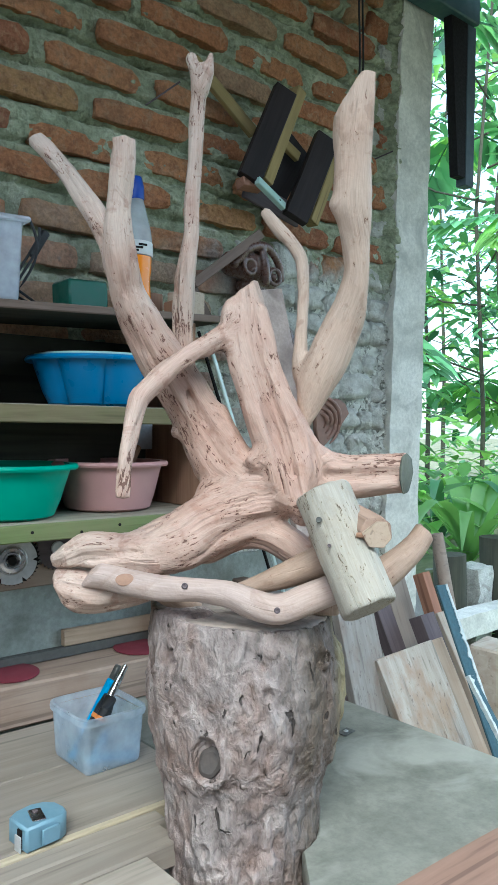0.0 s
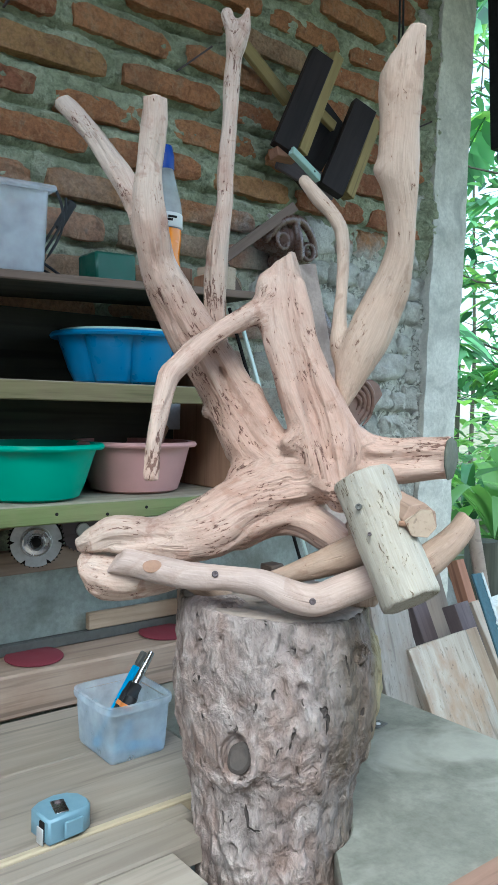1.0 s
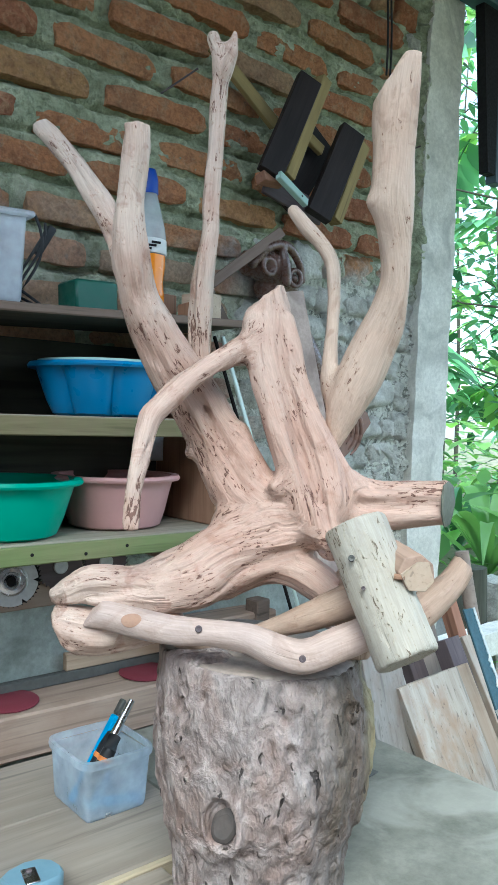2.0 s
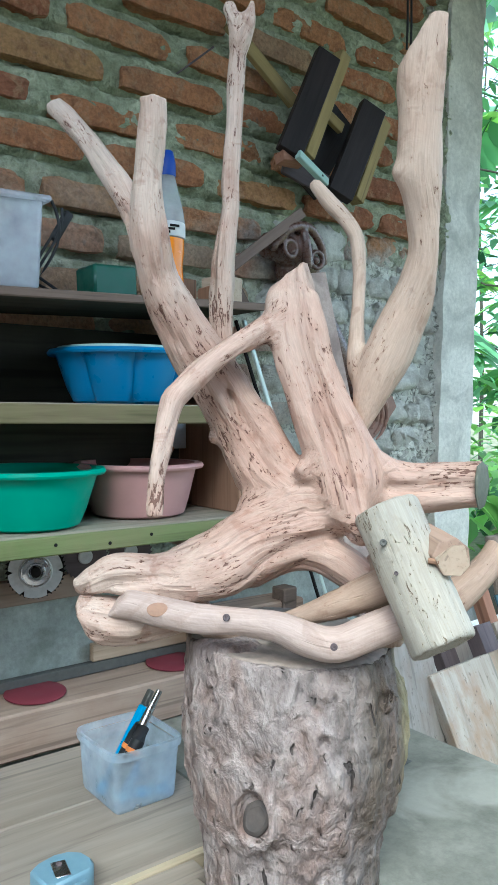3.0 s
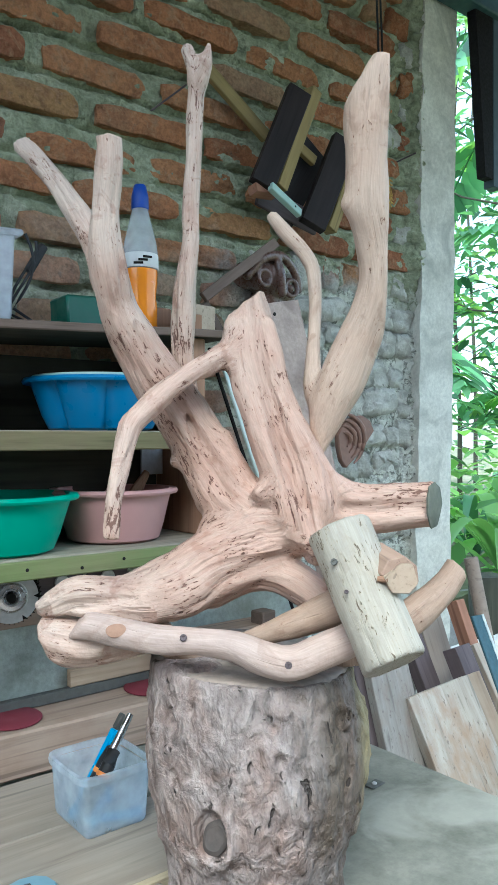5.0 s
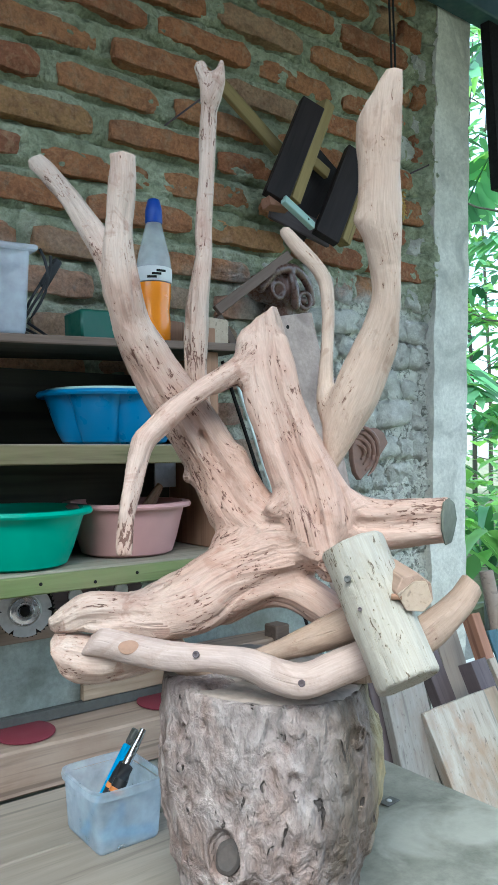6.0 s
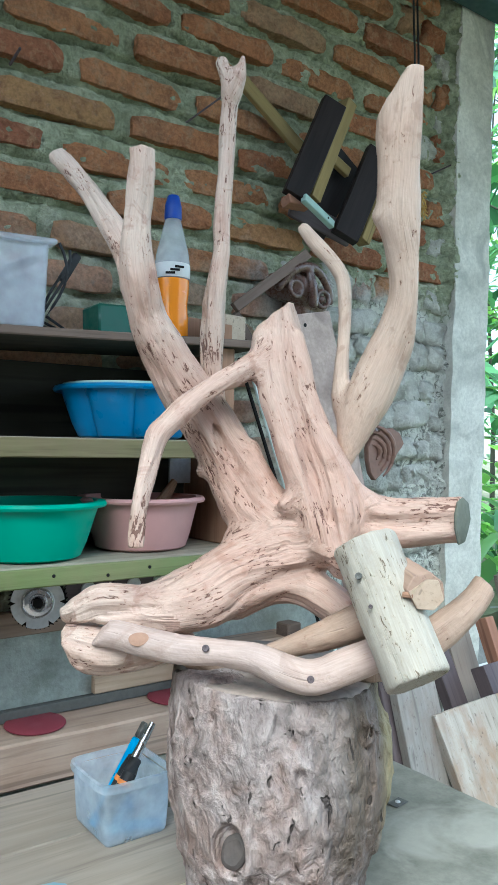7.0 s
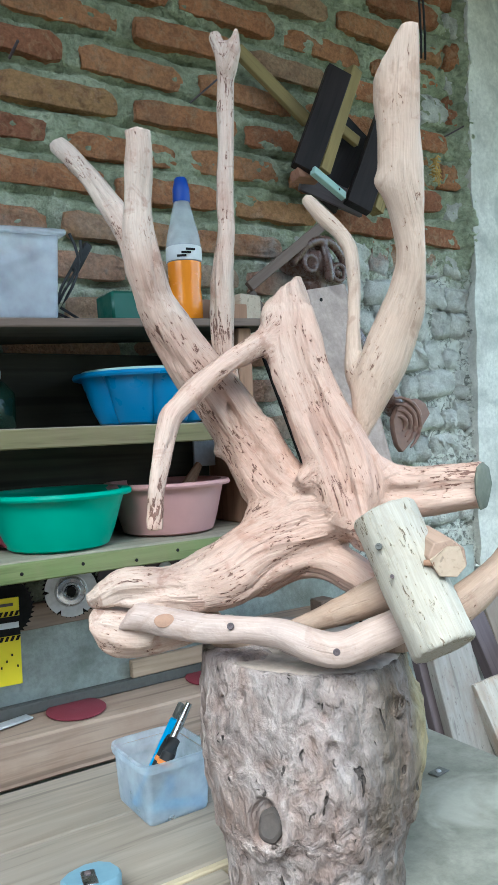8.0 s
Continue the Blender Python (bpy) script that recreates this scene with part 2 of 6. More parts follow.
def mortar_material():
    m = Mat("rough lime mortar", 0.95, spec=0.1)
    geo = m.n.new("ShaderNodeNewGeometry")
    p = geo.outputs["Position"]
    a, b = m.noise(p, 14, 6, 0.65), m.noise(p, 70, 5, 0.7)
    c = m.ramp(a, [(0.3, (0.26, 0.285, 0.18)), (0.5, (0.44, 0.475, 0.325)), (0.7, (0.63, 0.66, 0.48))])
    c = m.mix(0.6, c, m.ramp(b, [(0.34, 0.42), (0.58, 1.0)]), "MULTIPLY")
    sep = m.n.new("ShaderNodeSeparateXYZ")
    m.link(p, sep.inputs[0])
    w = m.ramp(m.mul(m.mul(sep.outputs["Z"], -1.0), m.mul(m.mul(a, 0.30), 2.0, "ADD"), "ADD"), [(0.355, 0.0), (0.45, 1.0)])
    w = m.mul(w, m.ramp(m.mul(m.mul(sep.outputs["X"], m.mul(a, 0.3), "ADD"), 0.5), [(0.66, 0.25), (0.74, 1.0)]))
    crack = m.ramp(m.noise(p, 38, 5, 0.7, 1.5), [(0.40, 0.25), (0.50, 1.0)])
    c = m.mix(m.mul(w, 0.8), c, m.mix(1.0, (0.78, 0.775, 0.71), crack, "MULTIPLY"))
    m.color(c).bump(a, 1.0, 0.026).bump(b, 1.0, 0.014)
    return m.m


def stone_material(name, dark, light, scale=8.0, bump=0.4, rough=0.85, streak=None):
    m = Mat(name, rough, spec=0.2)
    geo = m.n.new("ShaderNodeNewGeometry")
    p = geo.outputs["Position"]
    a, b = m.noise(p, scale, 6, 0.65), m.noise(p, scale * 9, 4, 0.7)
    c = m.ramp(a, [(0.3, dark), (0.7, light)])
    c = m.mix(0.4, c, m.ramp(b, [(0.32, 0.5), (0.6, 1.0)]), "MULTIPLY")
    if streak:
        c = m.mix(m.mul(m.ramp(m.noise(p, scale * 0.6, 4, 0.6, 1.2), [(0.52, 0.0), (0.68, 1.0)]), 0.6), c, streak)
    m.color(c).bump(a, bump, 0.006 if bump < 0.9 else 0.016).bump(b, bump, 0.0015 if bump < 0.9 else 0.005)
    return m.m


BRICK, MORTAR = brick_material(), mortar_material()
RUBBLE = stone_material("limewashed rubble", (0.45, 0.45, 0.395), (0.80, 0.795, 0.73), 24, 1.0, 0.95, (0.33, 0.30, 0.25))
CONCRETE = stone_material("rendered concrete", (0.54, 0.53, 0.47), (0.80, 0.785, 0.71), 11, 0.8, streak=(0.33, 0.335, 0.30))
PLASTER = stone_material("bluish cement plaster", (0.23, 0.25, 0.215), (0.47, 0.505, 0.46), 9, 0.6, streak=(0.19, 0.19, 0.155))
SLAB = stone_material("worn grey table top", (0.155, 0.155, 0.125), (0.265, 0.262, 0.22), 9, 0.2, 0.5, (0.385, 0.38, 0.33))
FLOOR = stone_material("packed earth floor", (0.16, 0.14, 0.12), (0.28, 0.25, 0.22), 4)
EARTH = stone_material("grassy earth", (0.12, 0.135, 0.065), (0.30, 0.29, 0.19), 3)
ROCK = stone_material("grey rock", (0.20, 0.20, 0.185), (0.38, 0.38, 0.35), 7)
PLANK = wood_material("weathered bench plank", (0.41, 0.352, 0.29), (0.262, 0.22, 0.18), 0.8, 38, (0.32, 0.287, 0.245))
PLANK_EDGE = wood_material("pale plank edge", (0.60, 0.51, 0.36), (0.46, 0.38, 0.26), 0.8, 60)
BEAM = wood_material("grey brown beam", (0.41, 0.315, 0.245), (0.255, 0.185, 0.14), 0.8, 40, (0.26, 0.165, 0.115))
SHELF = wood_material("dusty shelf board", (0.42, 0.38, 0.30), (0.27, 0.24, 0.18), 0.85, 50)
SHELF_OLIVE = wood_material("olive brown shelf edge", (0.24, 0.20, 0.115), (0.15, 0.13, 0.07), 0.85, 50, (0.19, 0.21, 0.085))
SHELF_GREEN = wood_material("mossy green shelf edge", (0.225, 0.275, 0.115), (0.15, 0.19, 0.07), 0.85, 50, (0.27, 0.23, 0.13))
BROWNWOOD = wood_material("brown plywood", (0.42, 0.25, 0.16), (0.28, 0.16, 0.10), 0.7, 50, along="z")
DARKSLAT = wood_material("dark brown slat", (0.21, 0.155, 0.125), (0.13, 0.095, 0.075), 0.7, 55)
LATH = wood_material("pale brown lath", (0.50, 0.38, 0.27), (0.37, 0.27, 0.18), 0.8, 55)
DARKSTEEL = plain_material("dark grey steel rail", (0.11, 0.11, 0.10), 0.6, 0.3, dirt=0.4, scale=60)
OLIVEWOOD = wood_material("olive yellow timber", (0.36, 0.27, 0.11), (0.24, 0.175, 0.07), 0.75, 50, (0.22, 0.17, 0.08))
BROWNGREY = stone_material("mottled brown grey board", (0.33, 0.255, 0.22), (0.56, 0.45, 0.395), 12, 0.3, 0.85, (0.20, 0.15, 0.14))
GREYPLANK = wood_material("grey weathered plank", (0.34, 0.29, 0.25), (0.22, 0.185, 0.155), 0.85, 45, (0.27, 0.20, 0.155))
PALEPLANK = wood_material("fresh pale plank", (0.52, 0.47, 0.40), (0.40, 0.345, 0.28), 0.75, 40, (0.27, 0.16, 0.09))
CHUNK = wood_material("pale cut block", (0.62, 0.53, 0.41), (0.51, 0.42, 0.32), 0.7, 90, (0.40, 0.26, 0.18), along="y")
CHUNK_BROWN = wood_material("pinkish brown block", (0.46, 0.33, 0.25), (0.35, 0.24, 0.175), 0.7, 80, (0.36, 0.24, 0.18), along="y")
MOULDPLANK = scrap_material("mouldy grey board", (0.335, 0.315, 0.29), (0.23, 0.21, 0.19), (0.25, 0.20, 0.17), (0.10, 0.085, 0.075))
LIMEPLANK = scrap_material("blotchy pale board", (0.47, 0.44, 0.395), (0.34, 0.305, 0.26), (0.33, 0.225, 0.15), (0.12, 0.095, 0.075))
STAINPLANK = wood_material("brown stained plank", (0.46, 0.37, 0.28), (0.33, 0.23, 0.15), 0.75, 34, (0.25, 0.145, 0.085))
DARKPLANK = wood_material("dark purple brown plank", (0.17, 0.135, 0.14), (0.10, 0.08, 0.085), 0.7, 50)
REDPLANK = wood_material("reddish plank", (0.40, 0.21, 0.14), (0.28, 0.14, 0.09), 0.7, 50)
FRONTPLANK = wood_material("terracotta coloured plank", (0.36, 0.225, 0.165), (0.27, 0.165, 0.12), 0.8, 50)
CARVED = plain_material("dark oiled carving", (0.115, 0.062, 0.047), 0.27, spec=0.6, dirt=0.5, scale=50)
RACKDARK = wood_material("dark stained rack wood", (0.032, 0.023, 0.021), (0.016, 0.012, 0.011), 0.6, 60)
BROWNPLUG = plain_material("rust brown wood plug", (0.36, 0.215, 0.145), 0.75, dirt=0.3, scale=200)
# near-black boards: the shelf's inner shade put into colour
SHADEBOARD = wood_material("shade dark board", (0.085, 0.08, 0.062), (0.04, 0.038, 0.03), 0.9, 22)
CARVED_RED = plain_material("reddish brown carving", (0.24, 0.135, 0.10), 0.5, spec=0.4, dirt=0.5, scale=50)
BLACK = plain_material("black paint", (0.011, 0.010, 0.010), 0.75, spec=0.15, dirt=0.15, scale=60)
TEAL = plain_material("teal painted beam", (0.035, 0.075, 0.085), 0.6, dirt=0.4, scale=20)
SLATE = plain_material("grey blue painted face", (0.05, 0.075, 0.09), 0.6, dirt=0.4, scale=20)
STEEL = plain_material("dull steel", (0.62, 0.63, 0.64), 0.45, 0.45, dirt=0.35, scale=80)
CHROME = plain_material("bright steel", (0.75, 0.76, 0.78), 0.2, 1.0, dirt=0.1)
RED = plain_material("dark red abrasive", (0.16, 0.022, 0.035), 0.85, dirt=0.2, scale=300)
WHITE = plain_material("off-white", (0.72, 0.73, 0.72), 0.6, dirt=0.2)
GREENP = plain_material("green plastic", (0.012, 0.36, 0.24), 0.4, dirt=0.12, scale=12)
BLUEP = plain_material("blue plastic", (0.015, 0.19, 0.42), 0.35, dirt=0.15, scale=12)
PINKP = plain_material("dusty pink plastic", (0.52, 0.29, 0.275), 0.5, dirt=0.2, scale=12)
DKGREEN = plain_material("dark green plastic", (0.01, 0.09, 0.06), 0.4)
CAPBLUE = plain_material("blue cap", (0.01, 0.06, 0.36), 0.4)
ORANGE = plain_material("orange liquid", (0.85, 0.27, 0.015), 0.15, dirt=0.0)
TAPEBLUE = plain_material("pale blue plastic", (0.18, 0.31, 0.39), 0.45, dirt=0.15)
CYAN = plain_material("bright blue plastic", (0.01, 0.36, 0.72), 0.35, dirt=0.05)
ORANGEP = plain_material("orange grip", (0.75, 0.25, 0.05), 0.5)
YELLOW = plain_material("yellow card", (0.80, 0.66, 0.02), 0.5, dirt=0.05)
TEALSTEEL = plain_material("flaking teal blade", (0.045, 0.10, 0.125), 0.6, 0.3, dirt=0.5, scale=70)
PALEMINT = plain_material("pale mint enamel", (0.62, 0.74, 0.70), 0.4, dirt=0.15)
FLAKE = plain_material("flaking pale paint", (0.52, 0.57, 0.57), 0.7, dirt=0.5, scale=120)
MINT = plain_material("mint green paint", (0.40, 0.56, 0.50), 0.5, dirt=0.3)
RUBBER = plain_material("black rubber", (0.02, 0.02, 0.022), 0.55, dirt=0.1)
# kept dark so the unseen roof bounces little light onto the upper wall
TIN = stone_material("dark unseen roof sheet", (0.05, 0.05, 0.048), (0.10, 0.10, 0.095), 4)
STRAW = plain_material("dry straw", (0.72, 0.48, 0.16), 0.9)


def clear_material(name, tint, amount, rough=0.15):
    """Thin translucent plastic: part see-through, part milky."""
    m = Mat(name, rough, spec=0.5)
    m.b.inputs["Base Color"].default_value = (*tint, 1)
    out = m.n["Material Output"]
    see = m.n.new("ShaderNodeBsdfTransparent")
    milk = m.n.new("ShaderNodeBsdfTranslucent")
    milk.inputs[0].default_value = (*tint, 1)
    both = m.n.new("ShaderNodeMixShader")
    both.inputs[0].default_value = 0.45
    m.link(m.b.outputs[0], both.inputs[1])
    m.link(milk.outputs[0], both.inputs[2])
    mixed = m.n.new("ShaderNodeMixShader")
    cloud = m.ramp(m.noise(m.coord(), 22, 4), [(0.3, max(amount - 0.12, 0.0)), (0.7, min(amount + 0.12, 1.0))])
    m.link(cloud, mixed.inputs[0])
    m.link(see.outputs[0], mixed.inputs[1])
    m.link(both.outputs[0], mixed.inputs[2])
    m.link(mixed.outputs[0], out.inputs["Surface"])
    return m.m


CLEAR_BOX = clear_material("milky plastic", (0.76, 0.87, 0.96), 0.36, 0.3)
CLEAR_TUB = clear_material("cloudy clear plastic", (0.80, 0.84, 0.91), 0.40, 0.35)
CLEAR_PET = clear_material("clear bottle plastic", (0.80, 0.86, 0.90), 0.45, 0.1)
DARKGLASS = clear_material("dark green glass", (0.02, 0.05, 0.035), 0.85, 0.08)


def leaf_material(name, dark, light):
    m = Mat(name, 0.36, spec=0.6)
    c = m.ramp(m.island(), [(0.0, tuple(v * 0.55 for v in dark)), (0.55, light), (0.85, tuple(v * 1.3 for v in light)), (1.0, tuple(v * 1.6 for v in light))])
    m.color(c)
    out = m.n["Material Output"]
    tr = m.n.new("ShaderNodeBsdfTranslucent")
    m.link(m.mix(1.0, c, (1.0, 1.0, 0.55), "MULTIPLY"), tr.inputs[0])
    mixed = m.n.new("ShaderNodeMixShader")
    mixed.inputs[0].default_value = 0.45
    m.link(m.b.outputs[0], mixed.inputs[1])
    m.link(tr.outputs[0], mixed.inputs[2])
    m.link(mixed.outputs[0], out.inputs["Surface"])
    return m.m


LEAF = leaf_material("tree leaves", (0.05, 0.155, 0.085), (0.145, 0.34, 0.17))
LEAF_BRIGHT = leaf_material("young leaves", (0.11, 0.30, 0.08), (0.30, 0.55, 0.17))
TRUNK = wood_material("tree bark", (0.10, 0.10, 0.07), (0.045, 0.045, 0.035), 0.9, 30, along="z")


# ---------------------------------------------------------------- shape helpers
def mesh_of(bm, name, mat, smooth=None):
    me = bpy.data.meshes.new(name)
    bm.normal_update()
    bm.to_mesh(me)
    bm.free()
    me.materials.append(mat)
    if smooth is not None:
        for e in me.polygons:
            e.use_smooth = True
        me.set_sharp_from_angle(angle=radians(smooth))
    return me


def part(name, bm, mat, parent=None, label="", smooth=40):
    ob = new(name, mesh_of(bm, name, mat, smooth))
    if parent:
        ob.parent = parent
    if label:
        tagged(ob, label)
    return ob


def empty(name, m=None):
    ob = new(name)
    ob.empty_display_size = 0.05
    if m is not None:
        ob.matrix_world = m
    return ob


def shift(bm, m, verts=None):
    bmesh.ops.transform(bm, matrix=m, verts=verts or bm.verts[:])
    return bm


def box(x0, x1, y0, y1, z0, z1, bevel=0.002, bm=None, seg=1):
    """A box with softened edges."""
    b = bmesh.new()
    bmesh.ops.create_cube(b, size=1)
    shift(b, Matrix.Translation(((x0 + x1) / 2, (y0 + y1) / 2, (z0 + z1) / 2)) @ Matrix.Diagonal((x1 - x0, y1 - y0, z1 - z0, 1)))
    if bevel:
        bmesh.ops.bevel(b, geom=b.edges[:], offset=bevel, segments=seg, affect="EDGES", profile=0.5)
    return b if bm is None else join(bm, b)


def join(a, b):
    me = bpy.data.meshes.new("tmp")
    b.to_mesh(me)
    b.free()
    a.from_mesh(me)
    bpy.data.meshes.remove(me)
    return a


def plank(length, width, thick, seed=0, bend=0.002, bevel=0.002, cuts=14):
    """A sawn board, its length along x, centred, slightly warped and with uneven edges."""
    b = box(-length / 2, length / 2, -width / 2, width / 2, -thick / 2, thick / 2, 0)
    long = [e for e in b.edges if abs(e.verts[0].co.x - e.verts[1].co.x) > length * 0.5]
    bmesh.ops.subdivide_edges(b, edges=long, cuts=cuts)
    ends = [e for e in b.edges if e.is_manifold and e.calc_face_angle(0) > 0.6]
    bmesh.ops.bevel(b, geom=ends, offset=bevel, segments=1, affect="EDGES")
    for v in b.verts:
        s = v.co.x * 3.1 + seed * 7.3
        v.co.z += bend * noise.noise((s, seed, 0.3))
        v.co.y += bend * noise.noise((s * 2.2, seed + 4.0, math.copysign(1.0, v.co.y))) * 1.2
        v.co.x += bend * noise.noise((v.co.y * 20, seed, v.co.z * 30)) * 1.5
    return b


def lathe(profile, n=40, wobble=None, closed=False):
    """A turned shape from (radius, height) pairs."""
    b = bmesh.new()
    rings = []
    for r, z in profile:
        ring = []
        for k in range(n):
            a = 2 * math.pi * k / n
            q = r * (wobble(a, z) if wobble else 1.0)
            ring.append(b.verts.new((q * math.cos(a), q * math.sin(a), z)))
        rings.append(ring)
    for lo, hi in zip(rings, rings[1:]):
        for k in range(n):
            b.faces.new((lo[k], lo[(k + 1) % n], hi[(k + 1) % n], hi[k]))
    if closed:
        for k in range(n):
            b.faces.new((rings[-1][k], rings[-1][(k + 1) % n], rings[0][(k + 1) % n], rings[0][k]))
        bmesh.ops.recalc_face_normals(b, faces=b.faces[:])
        return b
    for ring, flip in ((rings[0], True), (rings[-1], False)):
        b.faces.new(ring[::-1] if flip else ring)
    return b


def tube(points, radius, n=8, taper=None):
    """A round rod or cord along points."""
    b = bmesh.new()
    pts = [Vector(p) for p in points]
    rings = []
    for k, p in enumerate(pts):
        way = (pts[min(k + 1, len(pts) - 1)] - pts[max(k - 1, 0)]).normalized()
        side = way.cross((0.31, 0.17, 0.93)).normalized()
        up = side.cross(way)
        r = radius * (taper(k / (len(pts) - 1)) if taper else 1.0)
        rings.append([b.verts.new(p + r * (math.cos(2 * math.pi * i / n) * side + math.sin(2 * math.pi * i / n) * up)) for i in range(n)])
    for lo, hi in zip(rings, rings[1:]):
        for i in range(n):
            b.faces.new((lo[i], lo[(i + 1) % n], hi[(i + 1) % n], hi[i]))
    b.faces.new(rings[0][::-1])
    b.faces.new(rings[-1])
    bmesh.ops.recalc_face_normals(b, faces=b.faces[:])
    return b


def prism(outline, depth, bevel=0.0):
    """A flat shape in xz, extruded along y from 0 to depth."""
    b = bmesh.new()
    lo = [b.verts.new((x, 0, z)) for x, z in outline]
    hi = [b.verts.new((x, depth, z)) for x, z in outline]
    n = len(lo)
    b.faces.new(lo)
    b.faces.new(hi[::-1])
    for k in range(n):
        b.faces.new((lo[(k + 1) % n], lo[k], hi[k], hi[(k + 1) % n]))
    bmesh.ops.recalc_face_normals(b, faces=b.faces[:])
    if bevel:
        bmesh.ops.bevel(b, geom=b.edges[:], offset=bevel, segments=1, affect="EDGES")
    return b


# ---- organic wood: a distance field of blended limbs, skinned
def lattice(p, seed):
    """Smooth gradient noise, about -1..1, at the points p (n x 3)."""
    i = np.floor(p).astype(np.int64)
    f = p - i
    w = f * f * f * (f * (f * 6 - 15) + 10)
    total = np.zeros(len(p))
    for dx in (0, 1):
        for dy in (0, 1):
            for dz in (0, 1):
                h = ((i[:, 0] + dx) * 73856093) ^ ((i[:, 1] + dy) * 19349663) ^ ((i[:, 2] + dz) * 83492791) ^ (seed * 2654435)
                h = (h ^ (h >> 15)) * 2246822519 & 0xFFFFFFFF
                h = (h ^ (h >> 13)) * 3266489917 & 0xFFFFFFFF
                h = h ^ (h >> 16)
                g = ((h & 1023) / 511.5 - 1) * (f[:, 0] - dx) + ((h >> 10 & 1023) / 511.5 - 1) * (f[:, 1] - dy) + ((h >> 20 & 1023) / 511.5 - 1) * (f[:, 2] - dz)
                total += g * (w[:, 0] if dx else 1 - w[:, 0]) * (w[:, 1] if dy else 1 - w[:, 1]) * (w[:, 2] if dz else 1 - w[:, 2])
    return total * 1.5


def smooth_line(points, per=4):
    """Catmull-Rom through (x, y, z, radius)."""
    p = np.array(points, float)
    if len(p) < 3:
        return p
    q = np.vstack([2 * p[0] - p[1], p, 2 * p[-1] - p[-2]])
    out = []
    for k in range(1, len(q) - 2):
        a, b, c, d = q[k - 1:k + 3]
        for t in np.arange(per) / per:
            out.append(0.5 * (2 * b + (c - a) * t + (2 * a - 5 * b + 4 * c - d) * t * t + (3 * b - a - 3 * c + d) * t ** 3))
    return np.array(out + [p[-1]])


def limb_distance(pts, line, squash, want_grain=False):
    """Distance from points to a tapered limb; with want_grain also the place along and across it."""
    best, closest = np.full(len(pts), 9.0), np.full(len(pts), 9.0)
    grain = np.zeros((len(pts), 3)) if want_grain else None
    way0 = line[-1, :3] - line[0, :3]
    if way0 @ way0 < 1e-5:
        way0 = line[len(line) // 2, :3] - line[0, :3] + (0, 0, 1e-4)
    side = np.cross(way0, (0.13, 1.0, 0.21))
    side /= np.linalg.norm(side)
    other = np.cross(way0 / np.linalg.norm(way0), side)
    run = 0.0
    scale = np.array([1.0, 1.0 / squash, 1.0])
    for a, b in zip(line[:-1], line[1:]):
        ab = (b[:3] - a[:3]) * scale
        size = ab @ ab
        off = (pts - a[:3]) * scale
        t = np.clip(off @ ab / max(size, 1e-9), 0, 1)
        rest = off - t[:, None] * ab
        far = np.sqrt((rest * rest).sum(1))
        best = np.minimum(best, far - (a[3] + t * (b[3] - a[3])))
        if want_grain:
            near = far < closest
            closest = np.where(near, far, closest)
            raw = pts - a[:3] - t[:, None] * (b[:3] - a[:3])
            g = np.stack([raw @ side, raw @ other, run + t * math.sqrt(size)], 1)
            grain[near] = g[near]
        run += math.sqrt(size)
    return best, grain


def skin(field, origin, h):
    """Surface net of a distance field."""
    inside = field < 0
    s = field.shape
    idx = -np.ones((s[0] - 1, s[1] - 1, s[2] - 1), np.int64)
    count = np.zeros_like(idx)
    for dx in (0, 1):
        for dy in (0, 1):
            for dz in (0, 1):
                count += inside[dx:s[0] - 1 + dx, dy:s[1] - 1 + dy, dz:s[2] - 1 + dz]
    cells = np.argwhere((count > 0) & (count < 8))
    idx[tuple(cells.T)] = np.arange(len(cells))
    total, hits = np.zeros((len(cells), 3)), np.zeros(len(cells))
    corners = np.array([(x, y, z) for x in (0, 1) for y in (0, 1) for z in (0, 1)])
    for a in corners:
        for axis in range(3):
            if a[axis]:
                continue
            b = a.copy()
            b[axis] = 1
            fa, fb = field[tuple((cells + a).T)], field[tuple((cells + b).T)]
            cross = (fa < 0) != (fb < 0)
            t = np.where(cross, fa / np.where(cross, fa - fb, 1), 0)
            p = a + t[:, None] * (b - a)
            total[cross] += p[cross]
            hits += cross
    verts = origin + h * (cells + total / hits[:, None])
    quads = []
    for axis in range(3):
        u, v = (axis + 1) % 3, (axis + 2) % 3
        lo = [slice(1, n - 1) for n in s]
        hi = list(lo)
        lo[axis], hi[axis] = slice(0, s[axis] - 1), slice(1, s[axis])
        a, b = inside[tuple(lo)], inside[tuple(hi)]
        at = np.argwhere(a != b)
        first = a[tuple(at.T)]
        base = at.copy()
        for k in range(3):
            if k != axis:
                base[:, k] += 1
        eu, ev = np.eye(3, dtype=int)[u], np.eye(3, dtype=int)[v]
        q = np.stack([idx[tuple((base + o).T)] for o in (-eu - ev, -ev, 0 * eu, -eu)], 1)
        quads.append(np.where(first[:, None], q, q[:, ::-1]))
    quads = np.concatenate(quads)
    return verts, quads[(quads >= 0).all(1)]


